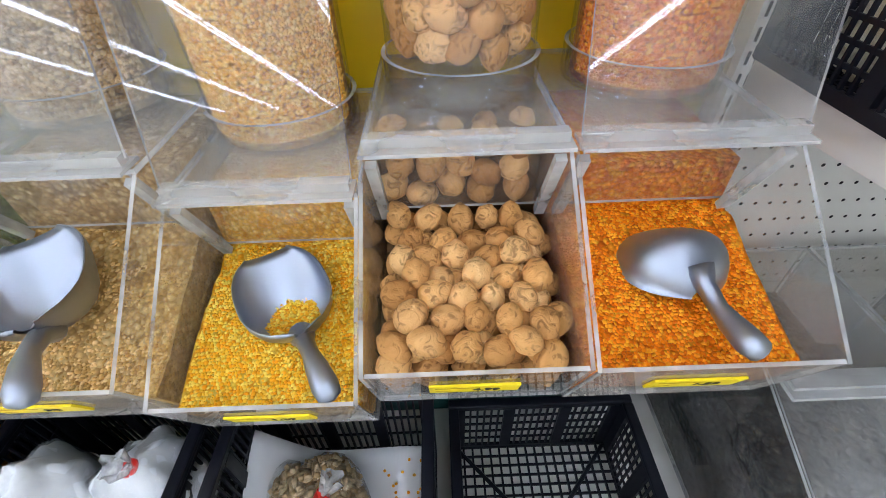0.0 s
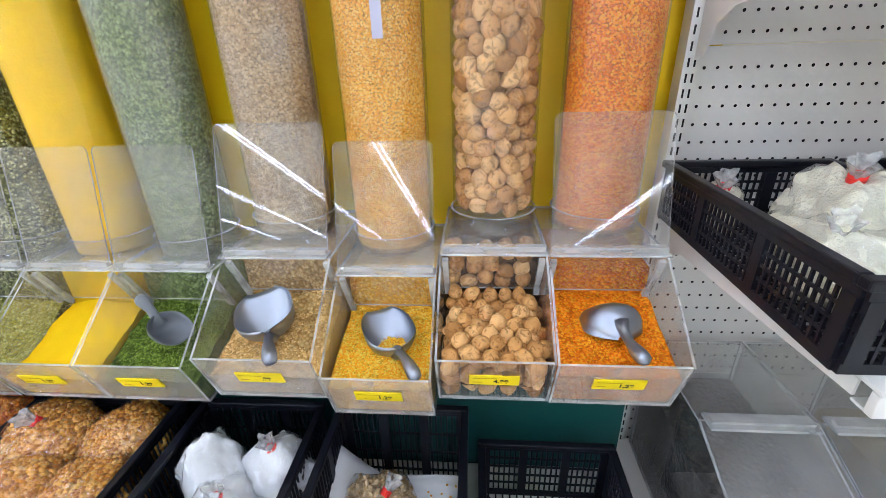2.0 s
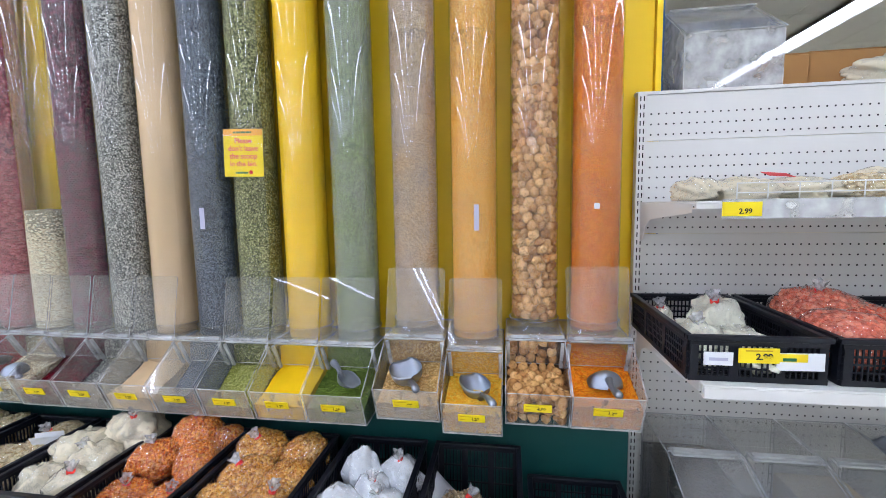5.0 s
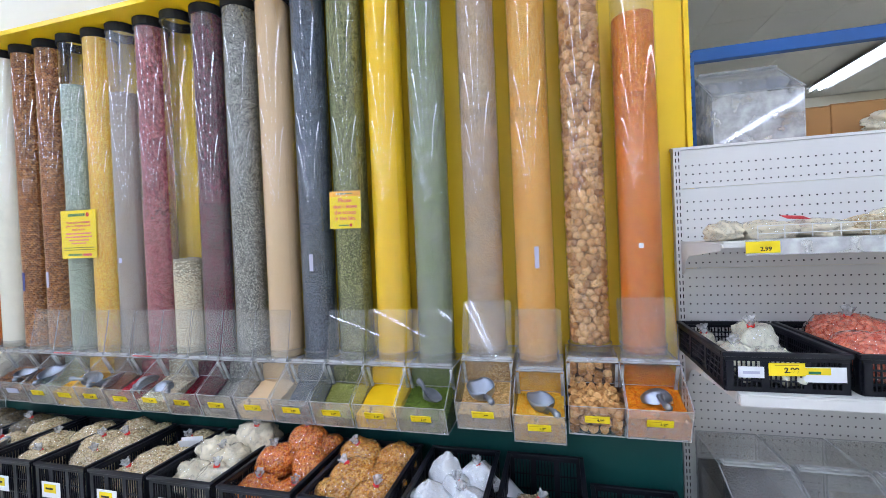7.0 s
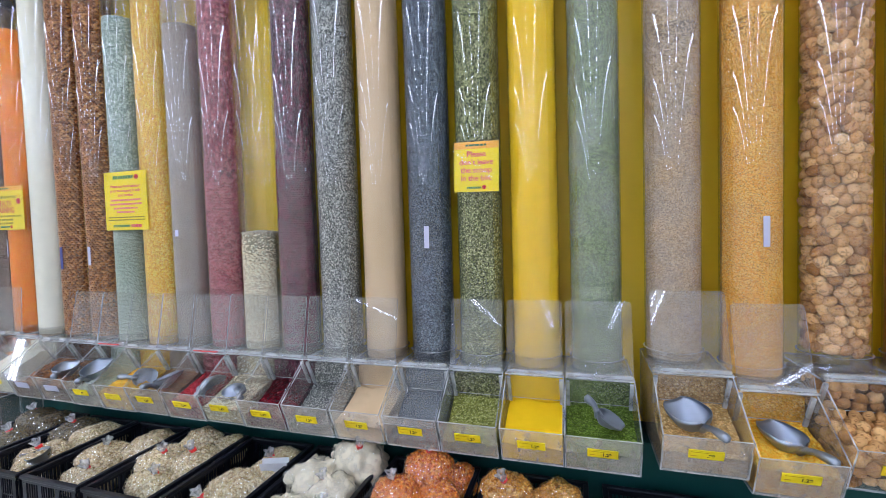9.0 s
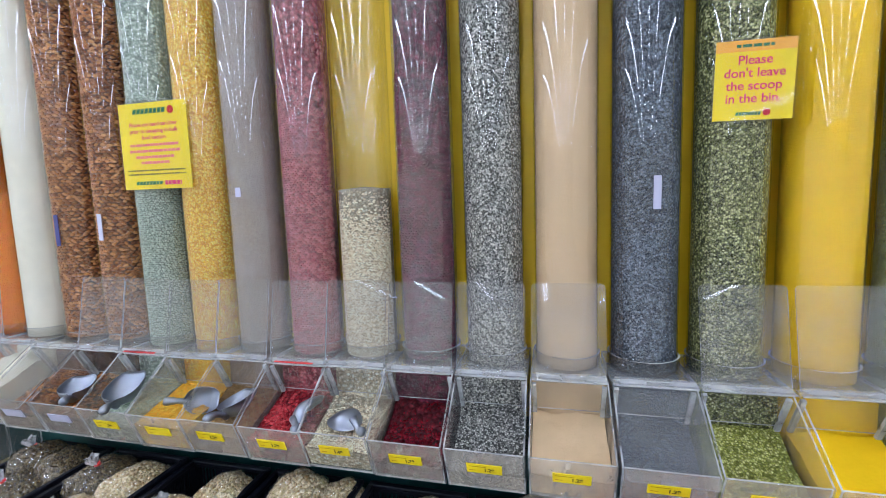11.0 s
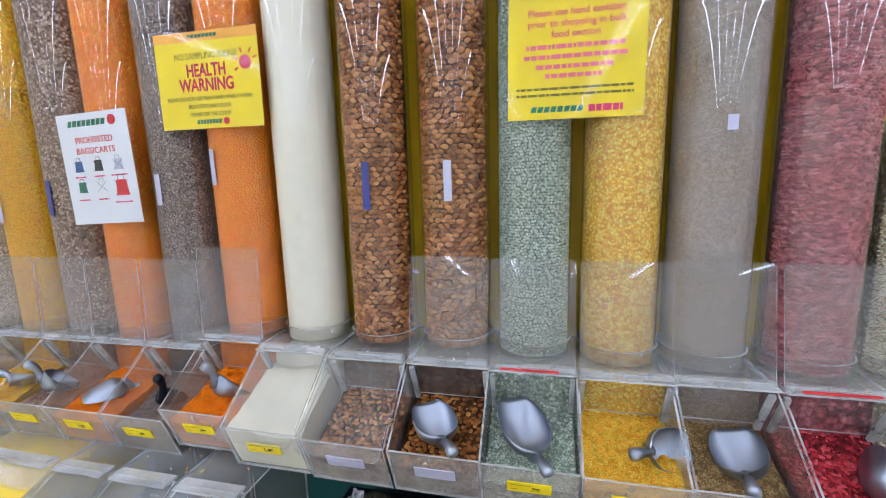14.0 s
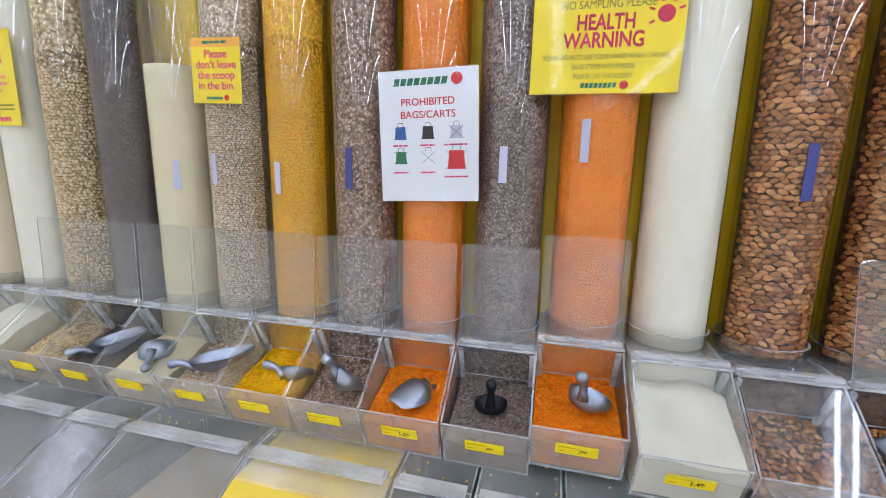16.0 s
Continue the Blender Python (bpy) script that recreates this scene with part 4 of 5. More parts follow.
# ---- signs hung on the tubes ----
def sign(x0, x1, z0, z1, y, mat, words, tilt=0.0):
    th = empty("sign", pose((x0 + x1) / 2, y, (z0 + z1) / 2, 0, tilt, 0), words, "sign")
    w, h = (x1 - x0) / 2, (z1 - z0) / 2
    part("card", Geo().box(-w, w, 0, 0.002, -h, h), mat, th)
    part("sleeve", Geo().box(-w - 0.004, w + 0.004, -0.0016, -0.0009, -h - 0.004, h + 0.004), M_SLEEVE, th, "clear plastic sleeve")
    return th, w, h


def line(th, text, x, z, size, mat, bold=0.0, narrow=1.0):
    letters("lettering", text, size, mat, th, pose(x, -0.0005, z, 90) @ Matrix.Diagonal((narrow, 1, 1, 1)), bold=bold)


def bars(th, rows_, mat):
    g = Geo()
    for x0, x1, z, h in rows_:
        x = x0
        while x < x1 - 0.003:
            step = min(RNG.uniform(0.008, 0.024), x1 - x)
            g.box(x, x + step - 0.0025, -0.0005, -0.0001, z - h / 2, z + h / 2)
            x += step
    part("print_bar", g, mat, th)


def wordmark(th, x0, x1, z, h, mat):
    """A maker's mark as a row of plain slanted bars."""
    g, n = Geo(), 8
    step = (x1 - x0) / n
    for i in range(n):
        top, low, x, slant = 0.40, -0.34, x0 + i * step, 0.22 * h
        g.sheet([(x, z + low * h), (x + step * 0.80, z + low * h), (x + step * 0.84 + slant * (top - low), z + top * h), (x + step * 0.06 + slant * (top - low), z + top * h)], "y", -0.0006, -0.0001, 0, 0)
    part("wordmark", g, mat, th)


def disc(th, x, z, r, mat, name="emblem"):
    part(name, Geo().sheet([(x + r * math.cos(a * 0.3927), z + r * math.sin(a * 0.3927)) for a in range(16)], "y", -0.0006, -0.0001, 0, 0), mat, th)


for sx0, sx1, sz0, sz1 in ((-1.168, -1.002, 1.692, 1.874), (-4.786, -4.632, 1.626, 1.793)):
    th, w, h = sign(sx0, sx1, sz0, sz1, 0.441, M_LABEL, "yellow card asking not to leave the scoop in the bin", 1.5)
    part("heading_band", Geo().box(-w, w, -0.0004, -0.0001, h * 0.72, h), M_ORANGE, th)
    for k, t in enumerate(("Please", "don't leave", "the scoop", "in the bin.")):
        line(th, t, 0, h * (0.5 - 0.32 * k), 0.029, M_PINK, 0.0004)
    wordmark(th, -0.035, 0.018, -h * 0.84, 0.010, M_GREENINK)
    disc(th, 0.03, -h * 0.82, 0.008, M_RED)
    bars(th, [(-0.04, 0.04, h * 0.86, 0.007)], M_GREENINK)

for sx0, sx1, sz0, sz1 in ((-2.966, -2.690, 1.604, 1.888), (-5.725, -5.446, 1.571, 1.856)):
    th, w, h = sign(sx0, sx1, sz0, sz1, 0.440, M_LABEL, "yellow notice about using hand sanitizer before shopping", 0.5)
    wordmark(th, -0.08, 0.055, h * 0.80, 0.022, M_GREENINK), wordmark(th, -0.09, 0.02, -h * 0.86, 0.016, M_GREENINK)
    disc(th, 0.075, h * 0.80, 0.013, M_RED)
    for k, t in enumerate(("Please use hand sanitizer", "prior to shopping in bulk", "food section")):
        line(th, t, 0, h * (0.50 - 0.15 * k), 0.0195, M_PINK, 0.0002)
    bars(th, [(-0.10, 0.10, h * 0.03, 0.009), (-0.105, 0.105, -h * 0.11, 0.009), (-0.08, 0.08, -h * 0.25, 0.009), (-0.06, 0.06, -h * 0.38, 0.009)], M_PALEPINK)
    bars(th, [(-0.12, 0.12, -h * 0.56, 0.005), (-0.12, 0.12, -h * 0.65, 0.005)], M_INKOLIVE)
    bars(th, [(0.03, 0.10, -h * 0.86, 0.014)], M_PINK)

th, w, h = sign(-3.878, -3.574, 1.631, 1.868, 0.440, M_LABEL, "yellow health warning sign in a clear sleeve", 0.3)
part("heading_band", Geo().box(-w, w, -0.0004, -0.0001, h * 0.80, h), M_ORANGE, th)
wordmark(th, -0.05, 0.04, h * 0.90, 0.012, M_GREENINK), wordmark(th, -0.045, 0.03, -h * 0.86, 0.014, M_GREENINK)
line(th, "NO SAMPLING PLEASE", 0.0, h * 0.50, 0.0225, M_INKOLIVE, 0.0, 0.84)
line(th, "HEALTH", -0.002, h * 0.20, 0.043, M_CRIMSON, 0.0011, 0.74)
line(th, "WARNING", -0.004, h * -0.10, 0.043, M_CRIMSON, 0.0011, 0.78)
for k, t in enumerate(("PLEASE DO NOT USE YOUR HAND WHEN TAKING", "BULK ITEMS AND FOODS.", "PLEASE USE THE SCOOP")):
    line(th, t, 0, h * (-0.37 - 0.165 * k), 0.0140, M_INKOLIVE, 0.0, 0.80)
disc(th, 0.114, h * 0.30, 0.017, M_CRIMSON)
for a in (150, 200, 250, 300, 340):
    part("ray", Geo().box(0.024, 0.036, -0.0006, -0.0001, -0.0022, 0.0022), M_CRIMSON, th, m=pose(0.114, 0, h * 0.30, 0, a, 0))
disc(th, 0.045, -h * 0.86, 0.009, M_RED)

th, w, h = sign(-4.236, -3.990, 1.385, 1.694, 0.436, M_PAPER, "white notice of prohibited bags and carts in a sleeve", -2.0)
wordmark(th, -0.085, 0.05, h * 0.82, 0.022, M_GREENINK)
disc(th, 0.072, h * 0.84, 0.014, M_RED)
line(th, "PROHIBITED", 0, h * 0.52, 0.024, M_RED, 0.0002)
line(th, "BAGS/CARTS", 0, h * 0.33, 0.024, M_RED, 0.0002)
for k, (px, pz, mat) in enumerate(((-0.07, 0.06, M_BLUE), (0, 0.06, M_INK), (0.07, 0.06, M_GREYTAPE), (-0.07, -0.32, M_GREENINK), (0, -0.32, M_PAPER), (0.07, -0.36, M_RED))):
    s, zz = (0.022 if k == 5 else 0.015), pz * h
    pic = part("pictogram", Geo().sheet([(px - s, zz - s), (px + s, zz - s), (px + s * 0.8, zz + s), (px - s * 0.8, zz + s)], "y", -0.0005, -0.0001, 0, 0), mat, th)
    for a in (40, -40):
        part("crossing_line", Geo().box(-s * 1.5, s * 1.5, -0.0008, -0.0006, -0.0005, 0.0005), M_INK, pic, m=pose(px, 0, zz, 0, a, 0))
    part("handle_loop", Geo().pipe([(px - s * 0.5, -0.0006, zz + s), (px - s * 0.4, -0.0006, zz + s * 1.6), (px + s * 0.4, -0.0006, zz + s * 1.6), (px + s * 0.5, -0.0006, zz + s)], 0.0007, 4), M_INK, pic)
bars(th, [(-0.09, -0.05, -0.13 * h, 0.004), (-0.02, 0.02, -0.13 * h, 0.004), (0.04, 0.10, -0.13 * h, 0.004), (-0.09, -0.05, -0.55 * h, 0.004), (-0.02, 0.02, -0.55 * h, 0.004), (0.04, 0.10, -0.62 * h, 0.004)], M_PINK)

# ---- plastic crates ----
SLATS = {}


def box_data(*a):
    g = Geo().box(*a)
    return g.v, g.f


def crate(x0, x1, y0, y1, z0, h, words, rows_=4):
    th = empty("crate", pose((x0 + x1) / 2, (y0 + y1) / 2, z0), words, "plastic crate", "black plastic crates")
    w, d, t = (x1 - x0) / 2, (y1 - y0) / 2, 0.006

    def wall(length, m):
        g = Geo().box(-length, length, -t / 2, t / 2, 0, 0.014)
        ob = part("end_wall" if length < d - 0.012 or length == w - 0.008 else "side_wall", g, M_BLACK, th, m=m)
        key = (round(length, 4), round(h, 4))
        if key not in SLATS:
            SLATS[key] = (mesh_of("slat", *box_data(-0.0018, 0.0018, -t / 2 + 0.001, t / 2 - 0.001, 0.013, h - 0.025), M_BLACK),
                          mesh_of("rail", *box_data(-length, length, -t / 2 + 0.0016, t / 2 - 0.0016, -0.0025, 0.0025), M_BLACK),
                          mesh_of("band", *box_data(-length, length, -t / 2, t / 2, h - 0.026, h - 0.014), M_BLACK),
                          mesh_of("post", *box_data(-0.010, 0.010, -t / 2 - 0.001, t / 2 + 0.001, 0.0135, h - 0.0255), M_BLACK))
        o = new("band", SLATS[key][2])
        o.parent = ob
        for fx in (-1, -0.36, 0.36, 1):
            o = new("post", SLATS[key][3])
            o.parent, o.matrix_basis = ob, pose(fx * (length - 0.012), 0, 0)
        n = int(2 * length / 0.0125)
        for i in range(n):
            o = new("slat", SLATS[key][0])
            o.parent, o.matrix_basis = ob, pose(-length + (i + 0.5) * 2 * length / n, 0, 0)
        for k in range(1, rows_):
            o = new("rail", SLATS[key][1])
            o.parent, o.matrix_basis = ob, pose(0, 0, 0.014 + (h - 0.040) * k / rows_)
    for s in (-1, 1):
        wall(w - 0.008, pose(0, s * (d - 0.008), 0))
        wall(d - 0.012, pose(s * (w - 0.008), 0, 0, 0, 0, 90))
    g = Geo()
    for a, b, c, e in ((-w, w, -d, -d + 0.018), (-w, w, d - 0.018, d), (-w, -w + 0.018, -d + 0.018, d - 0.018), (w - 0.018, w, -d + 0.018, d - 0.018)):
        g.box(a, b, c, e, h - 0.014, h)
    part("rim", g, M_BLACK, th, bevel=0.003)
    g = Geo()
    n, k = int(2 * w / 0.019), int(2 * d / 0.019)
    for i in range(n + 1):
        c = -w + 0.01 + (2 * w - 0.02) * i / n
        g.box(c - 0.0019, c + 0.0019, -d + 0.012, d - 0.012, 0.002, 0.008)
    for i in range(k + 1):
        c = -d + 0.012 + (2 * d - 0.024) * i / k
        g.box(-w + 0.01, w - 0.01, c - 0.0019, c + 0.0019, 0.0025, 0.0075)
    for a in (1, -1):
        g.pipe([(-a * w * 0.9, -d * 0.9, 0.011), (a * w * 0.9, d * 0.9, 0.011)], 0.004, 6)
    tagged(part("base_grid", g, M_BLACK, th), kind="stuff")
    return th


DECK = 0.40
tagged(part("shelf_deck", Geo().box(-3.45, 0.36, -0.14, 0.465, DECK - 0.03, DECK).box(-3.45, 0.36, -0.14, -0.12, 0.0, DECK - 0.03), M_WHITE, bevel=0.003), "white metal shelf deck under the crates", "shelf", kind="structure")
CR = 0.27
CRATES = [(-0.672, -0.365), (-0.335, -0.022), (-1.06, -0.715), (-1.42, -1.085), (-1.765, -1.445), (-2.09, -1.785), (-2.415, -2.11), (-2.735, -2.435), (-3.055, -2.755), (-3.38, -3.08)]
for a, b in CRATES:
    crate(a, b, -0.09 if a < -0.4 else 0.03, 0.385, DECK + 0.001, CR + 0.02, "black slatted plastic crate holding bagged food")
crate(0.0, 0.325, 0.03, 0.385, DECK + 0.001, 0.185, "empty black slatted plastic crate", 5)

# ---- bags of food ----
BAG_MATS = {
    "salt": [srgb(236, 238, 242)], "peanuts": C((184, 150, 104), (216, 186, 140), (230, 206, 166)), "roasted_nuts": C((204, 90, 4), (236, 130, 22), (250, 168, 64)),
    "tan_nuts": C((190, 116, 24), (228, 156, 50), (246, 192, 96)), "puffed_rice": C((204, 198, 170), (222, 216, 190), (236, 224, 196)), "pistachios": C((188, 156, 108), (226, 202, 156), (244, 226, 190), (208, 190, 136)),
    "white_noodles": C((214, 210, 182), (228, 224, 200), (248, 243, 222)), "candied_fruit": C((226, 96, 66), (246, 126, 92), (252, 160, 126)), "dark_tea": C((60, 48, 26), (104, 86, 50), (140, 118, 76)),
}
BAG_SIZE = {"salt": 0, "peanuts": 0.018, "roasted_nuts": 0.0125, "tan_nuts": 0.0125, "puffed_rice": 0, "pistachios": 0.0125, "white_noodles": 0, "candied_fruit": 0.02, "dark_tea": 0.008}
BAG_CACHE = {}


def bag_mat(kind):
    if kind not in BAG_CACHE:
        c = BAG_MATS[kind]
        if not BAG_SIZE[kind]:
            BAG_CACHE[kind] = (surface(kind + "_core", c[-1], 0.6, vary=0.05 if kind == "salt" else 0.16, scale=15 if kind == "salt" else 45, fine=200, bump=0.2 if kind == "salt" else 0.9, dist=0.004),) * 2
        else:
            s = BAG_SIZE[kind] or 0.006
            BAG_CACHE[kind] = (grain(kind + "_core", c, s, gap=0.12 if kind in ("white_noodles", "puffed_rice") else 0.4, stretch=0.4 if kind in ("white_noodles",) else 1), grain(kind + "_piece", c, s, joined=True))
    return BAG_CACHE[kind]


def lump(sx, sy, sz, seed, amp, sub=3, freq=1.6, peak=0.0):
    vs, fs = ico(1, 1, 1, sub)
    out = []
    for p in vs:
        q = Vector(p)
        d = 1 + amp * noise.noise(q * freq + Vector((seed, seed * 0.7, 0))) + amp * 0.45 * noise.noise(q * freq * 3 + Vector((seed, 0, seed)))
        d += amp * 0.55 * (0.35 - abs(noise.noise(q * 2.1 + Vector((0, seed * 1.3, seed)))))
        e = (abs(p[0]) ** 4 + abs(p[1]) ** 4 + abs(p[2]) ** 4) ** -0.25
        d *= 0.55 + 0.45 * e
        k = 1 - 0.25 * max(0, p[2]) ** 2
        c = 0.05 * abs(noise.noise(q * 5.5 + Vector((seed, 0, 0)))) * (peak > 0)
        up = max(0.0, p[2])
        kx = k * (1 - peak * 0.55 * up ** 1.3)
        ky = k * (1 - peak * 0.15 * up)
        out.append((p[0] * sx * (d - c) * kx, p[1] * sy * (d - c) * ky, max(-0.85 * sz, p[2] * sz * (d - c) * (1 + 0.22 * peak * up))))
    return np.array(out), fs


def bag(kind, m, sx, sy, sz, seed, words, tie=True, neck=(0.0, 0.0), hidden=False):
    """A tied clear bag: contents, film, tie and tuft; m at its underside."""
    th = empty("food_bag", m, words, "food bag", kind.replace("_", " ") + " bags")
    core, piece = bag_mat(kind)
    soft = not BAG_SIZE[kind]
    pk = (1.0 if not tie else 0.45) if kind == "salt" else 0.3 if soft else 0.0
    vs, fs = lump(sx, sy, sz, seed, 0.2 if kind == "salt" else 0.34 if soft else 0.2, 4 if soft else 3, 2.1 if soft else 1.6, pk)
    vs[:, 2] += sz * 0.85
    ex = Geo().add(vs, fs, 1)
    s = BAG_SIZE[kind]
    if s and not hidden:
        tri = vs[np.array(fs)]
        area = np.linalg.norm(np.cross(tri[:, 1] - tri[:, 0], tri[:, 2] - tri[:, 0]), axis=1) / 2
        area = area * (tri[:, :, 2].mean(1) > 0.55 * sz)
        n = int(min(900, area.sum() / (s * s * 0.5)))
        pick = RNG.choice(len(fs), n, p=area / area.sum())
        w = RNG.dirichlet((1, 1, 1), n)
        pos = np.einsum("nk,nkj->nj", w, tri[pick])
        tv, tf = ico(s * (0.85 if kind == "peanuts" else 0.52), s * 0.40, s * 0.38)
        if kind == "peanuts":
            tv[:, 1:] *= (0.72 + 0.28 * np.abs(tv[:, :1]) / (0.85 * s) * 1.6).clip(0.6, 1.05)
        me = spray("filling", tv, tf, poses(turns(n, 1.2), pos, RNG.uniform(0.8, 1.1, n)), piece, True, ex, [piece, core])
    else:
        me = mesh_of("filling", ex.v, ex.f, [core], None, True)
    c = tagged(new("filling", me), kind="stuff")
    c.parent = th
    grow = 1.0 + (0.003 + s * 0.42) / max(sx, sy, sz)
    fv, ff = lump(sx * grow, sy * grow, sz * grow, seed, 0.21 if kind == "salt" else 0.35 if soft else 0.21, 3, 2.1 if soft else 1.6, pk)
    fv = fv + np.array([[0.0012 * noise.noise(Vector(p) * 60) + 0.0018 * noise.noise(Vector((p[0] * 90, p[1] * 90, p[2] * 20))) for _ in range(3)] for p in fv])
    fv[:, 2] += sz * 0.86
    part("film", Geo().add(fv, ff), M_FILM, th, "clear crinkled plastic film", smooth=True)
    if tie:
        top, dr = sz * 1.84, Vector((neck[0], neck[1], 1)).normalized()
        q = Vector((0, 0, 1)).rotation_difference(dr).to_matrix().to_4x4()
        base = Vector((neck[0] * sz * 0.35, neck[1] * sz * 0.35, top))
        part("tie", Geo().lathe([(0.007, -0.008), (0.0125, -0.006), (0.0125, 0.006), (0.007, 0.008)], 12, 0, base, q), M_TIE, th, "red tie")
        tv2, tf2, n = [], [], 20
        for k, (r, z) in enumerate(((0.016, -0.024), (0.0065, 0.0), (0.011, 0.016), (0.018, 0.036))):
            for i in range(n):
                a = 2 * math.pi * i / n
                rr = r * (1 + (0.28 if k > 1 else 0.1) * math.sin(5 * a + seed))
                tv2.append(q @ Vector((rr * math.cos(a), rr * math.sin(a), z + (0.004 * math.sin(3 * a + seed) if k == 3 else 0))) + base)
        tf2 = [(k * n + i, k * n + (i + 1) % n, (k + 1) * n + (i + 1) % n, (k + 1) * n + i) for k in range(3) for i in range(n)]
        part("tuft", Geo().add(tv2, tf2), M_TUFT, th, "gathered plastic end", smooth=True)
    return th


M_TUFT = clear("bag_tuft", 0.45, gloss=2.0, rough=0.15, scale=60)
Z = DECK + 0.012
# what lies in each crate: kind, x, y, z above the deck, half sizes, tie
FILL = [
    ("salt", -0.60, 0.03, 0.10, 0.085, 0.075, 0.075, 0, 0), ("salt", -0.445, 0.04, 0.11, 0.075, 0.075, 0.06, 1, -0.3), ("salt", -0.565, 0.18, 0.13, 0.075, 0.06, 0.075, 0, 0),
    ("salt", -0.435, 0.20, 0.13, 0.075, 0.065, 0.06, 1, 0.2), ("salt", -0.515, 0.10, 0.09, 0.07, 0.07, 0.075, 1, 0.1), ("salt", -0.52, -0.04, 0.08, 0.07, 0.05, 0.06, 0, 0), ("salt", -0.52, 0.22, 0.02, 0.13, 0.1, 0.05, 0, 0), ("salt", -0.52, 0.03, 0.02, 0.13, 0.09, 0.05, 0, 0),
    ("tan_nuts", -0.98, 0.24, 0.165, 0.085, 0.085, 0.062, 1, -0.5), ("tan_nuts", -0.81, 0.26, 0.15, 0.085, 0.08, 0.06, 0, 0), ("tan_nuts", -0.94, 0.07, 0.15, 0.085, 0.085, 0.062, 1, -1.0), ("tan_nuts", -0.80, 0.10, 0.14, 0.075, 0.085, 0.06, 0, 0),
    ("tan_nuts", -0.97, -0.03, 0.14, 0.08, 0.05, 0.055, 0, 0), ("tan_nuts", -0.81, -0.02, 0.12, 0.08, 0.055, 0.06, 1, 0.2), ("tan_nuts", -0.89, 0.20, 0.03, 0.15, 0.13, 0.07, 0, 0), ("tan_nuts", -0.89, 0.02, 0.03, 0.15, 0.08, 0.07, 0, 0),
    ("roasted_nuts", -1.25, 0.26, 0.20, 0.085, 0.08, 0.068, 1, 0.1), ("roasted_nuts", -1.17, 0.14, 0.15, 0.065, 0.10, 0.065, 0, 0), ("roasted_nuts", -1.33, 0.13, 0.16, 0.085, 0.08, 0.06, 1, 0.1), ("roasted_nuts", -1.15, 0.30, 0.16, 0.06, 0.06, 0.06, 0, 0),
    ("roasted_nuts", -1.34, -0.01, 0.11, 0.075, 0.065, 0.055, 1, 0.2), ("roasted_nuts", -1.18, -0.01, 0.11, 0.075, 0.065, 0.05, 1, 0.4), ("roasted_nuts", -1.25, 0.20, 0.03, 0.15, 0.13, 0.07, 0, 0), ("roasted_nuts", -1.25, 0.02, 0.03, 0.15, 0.08, 0.06, 0, 0),
    ("puffed_rice", -1.54, 0.26, 0.19, 0.10, 0.085, 0.070, 1, 0.1), ("puffed_rice", -1.66, 0.14, 0.17, 0.085, 0.085, 0.062, 0, 0), ("puffed_rice", -1.55, 0.10, 0.16, 0.08, 0.08, 0.06, 1, -0.2), ("puffed_rice", -1.66, -0.01, 0.13, 0.08, 0.065, 0.06, 0, 0), ("puffed_rice", -1.53, -0.02, 0.13, 0.075, 0.06, 0.06, 1, 0.3), ("puffed_rice", -1.60, 0.12, 0.03, 0.14, 0.20, 0.07, 0, 0),
    ("pistachios", -1.95, 0.08, 0.12, 0.09, 0.09, 0.06, 0, 0), ("pistachios", -1.88, 0.24, 0.13, 0.075, 0.11, 0.062, 1, 0.2), ("pistachios", -2.00, -0.02, 0.10, 0.07, 0.06, 0.055, 1, -0.4), ("pistachios", -1.94, 0.12, 0.03, 0.13, 0.20, 0.06, 0, 0),
    ("pistachios", -2.32, 0.10, 0.16, 0.085, 0.09, 0.06, 1, 0.3), ("pistachios", -2.19, 0.14, 0.16, 0.07, 0.085, 0.06, 1, -0.2), ("pistachios", -2.28, 0.27, 0.17, 0.08, 0.075, 0.062, 0, 0), ("pistachios", -2.17, 0.29, 0.15, 0.055, 0.07, 0.055, 0, 0), ("pistachios", -2.25, -0.01, 0.14, 0.1, 0.065, 0.055, 1, 0.2), ("pistachios", -2.26, 0.12, 0.03, 0.13, 0.20, 0.07, 0, 0),
    ("pistachios", -2.64, 0.10, 0.14, 0.085, 0.10, 0.06, 1, 0.3), ("pistachios", -2.52, 0.22, 0.15, 0.075, 0.10, 0.06, 0, 0), ("pistachios", -2.58, -0.01, 0.12, 0.1, 0.06, 0.055, 1, 0.0), ("pistachios", -2.585, 0.12, 0.03, 0.13, 0.20, 0.06, 0, 0),
    ("dark_tea", -2.97, 0.22, 0.16, 0.075, 0.09, 0.06, 1, 0.2), ("pistachios", -2.85, 0.22, 0.15, 0.075, 0.10, 0.06, 0, 0), ("pistachios", -2.92, 0.04, 0.13, 0.11, 0.09, 0.06, 1, 0.1), ("pistachios", -2.905, 0.12, 0.03, 0.13, 0.20, 0.06, 0, 0),
    ("dark_tea", -3.29, 0.24, 0.17, 0.07, 0.08, 0.06, 1, 0.2), ("dark_tea", -3.17, 0.25, 0.16, 0.07, 0.08, 0.06, 0, 0), ("dark_tea", -3.22, 0.10, 0.14, 0.10, 0.08, 0.06, 1, -0.2), ("dark_tea", -3.23, 0.12, 0.03, 0.13, 0.20, 0.06, 0, 0),
]
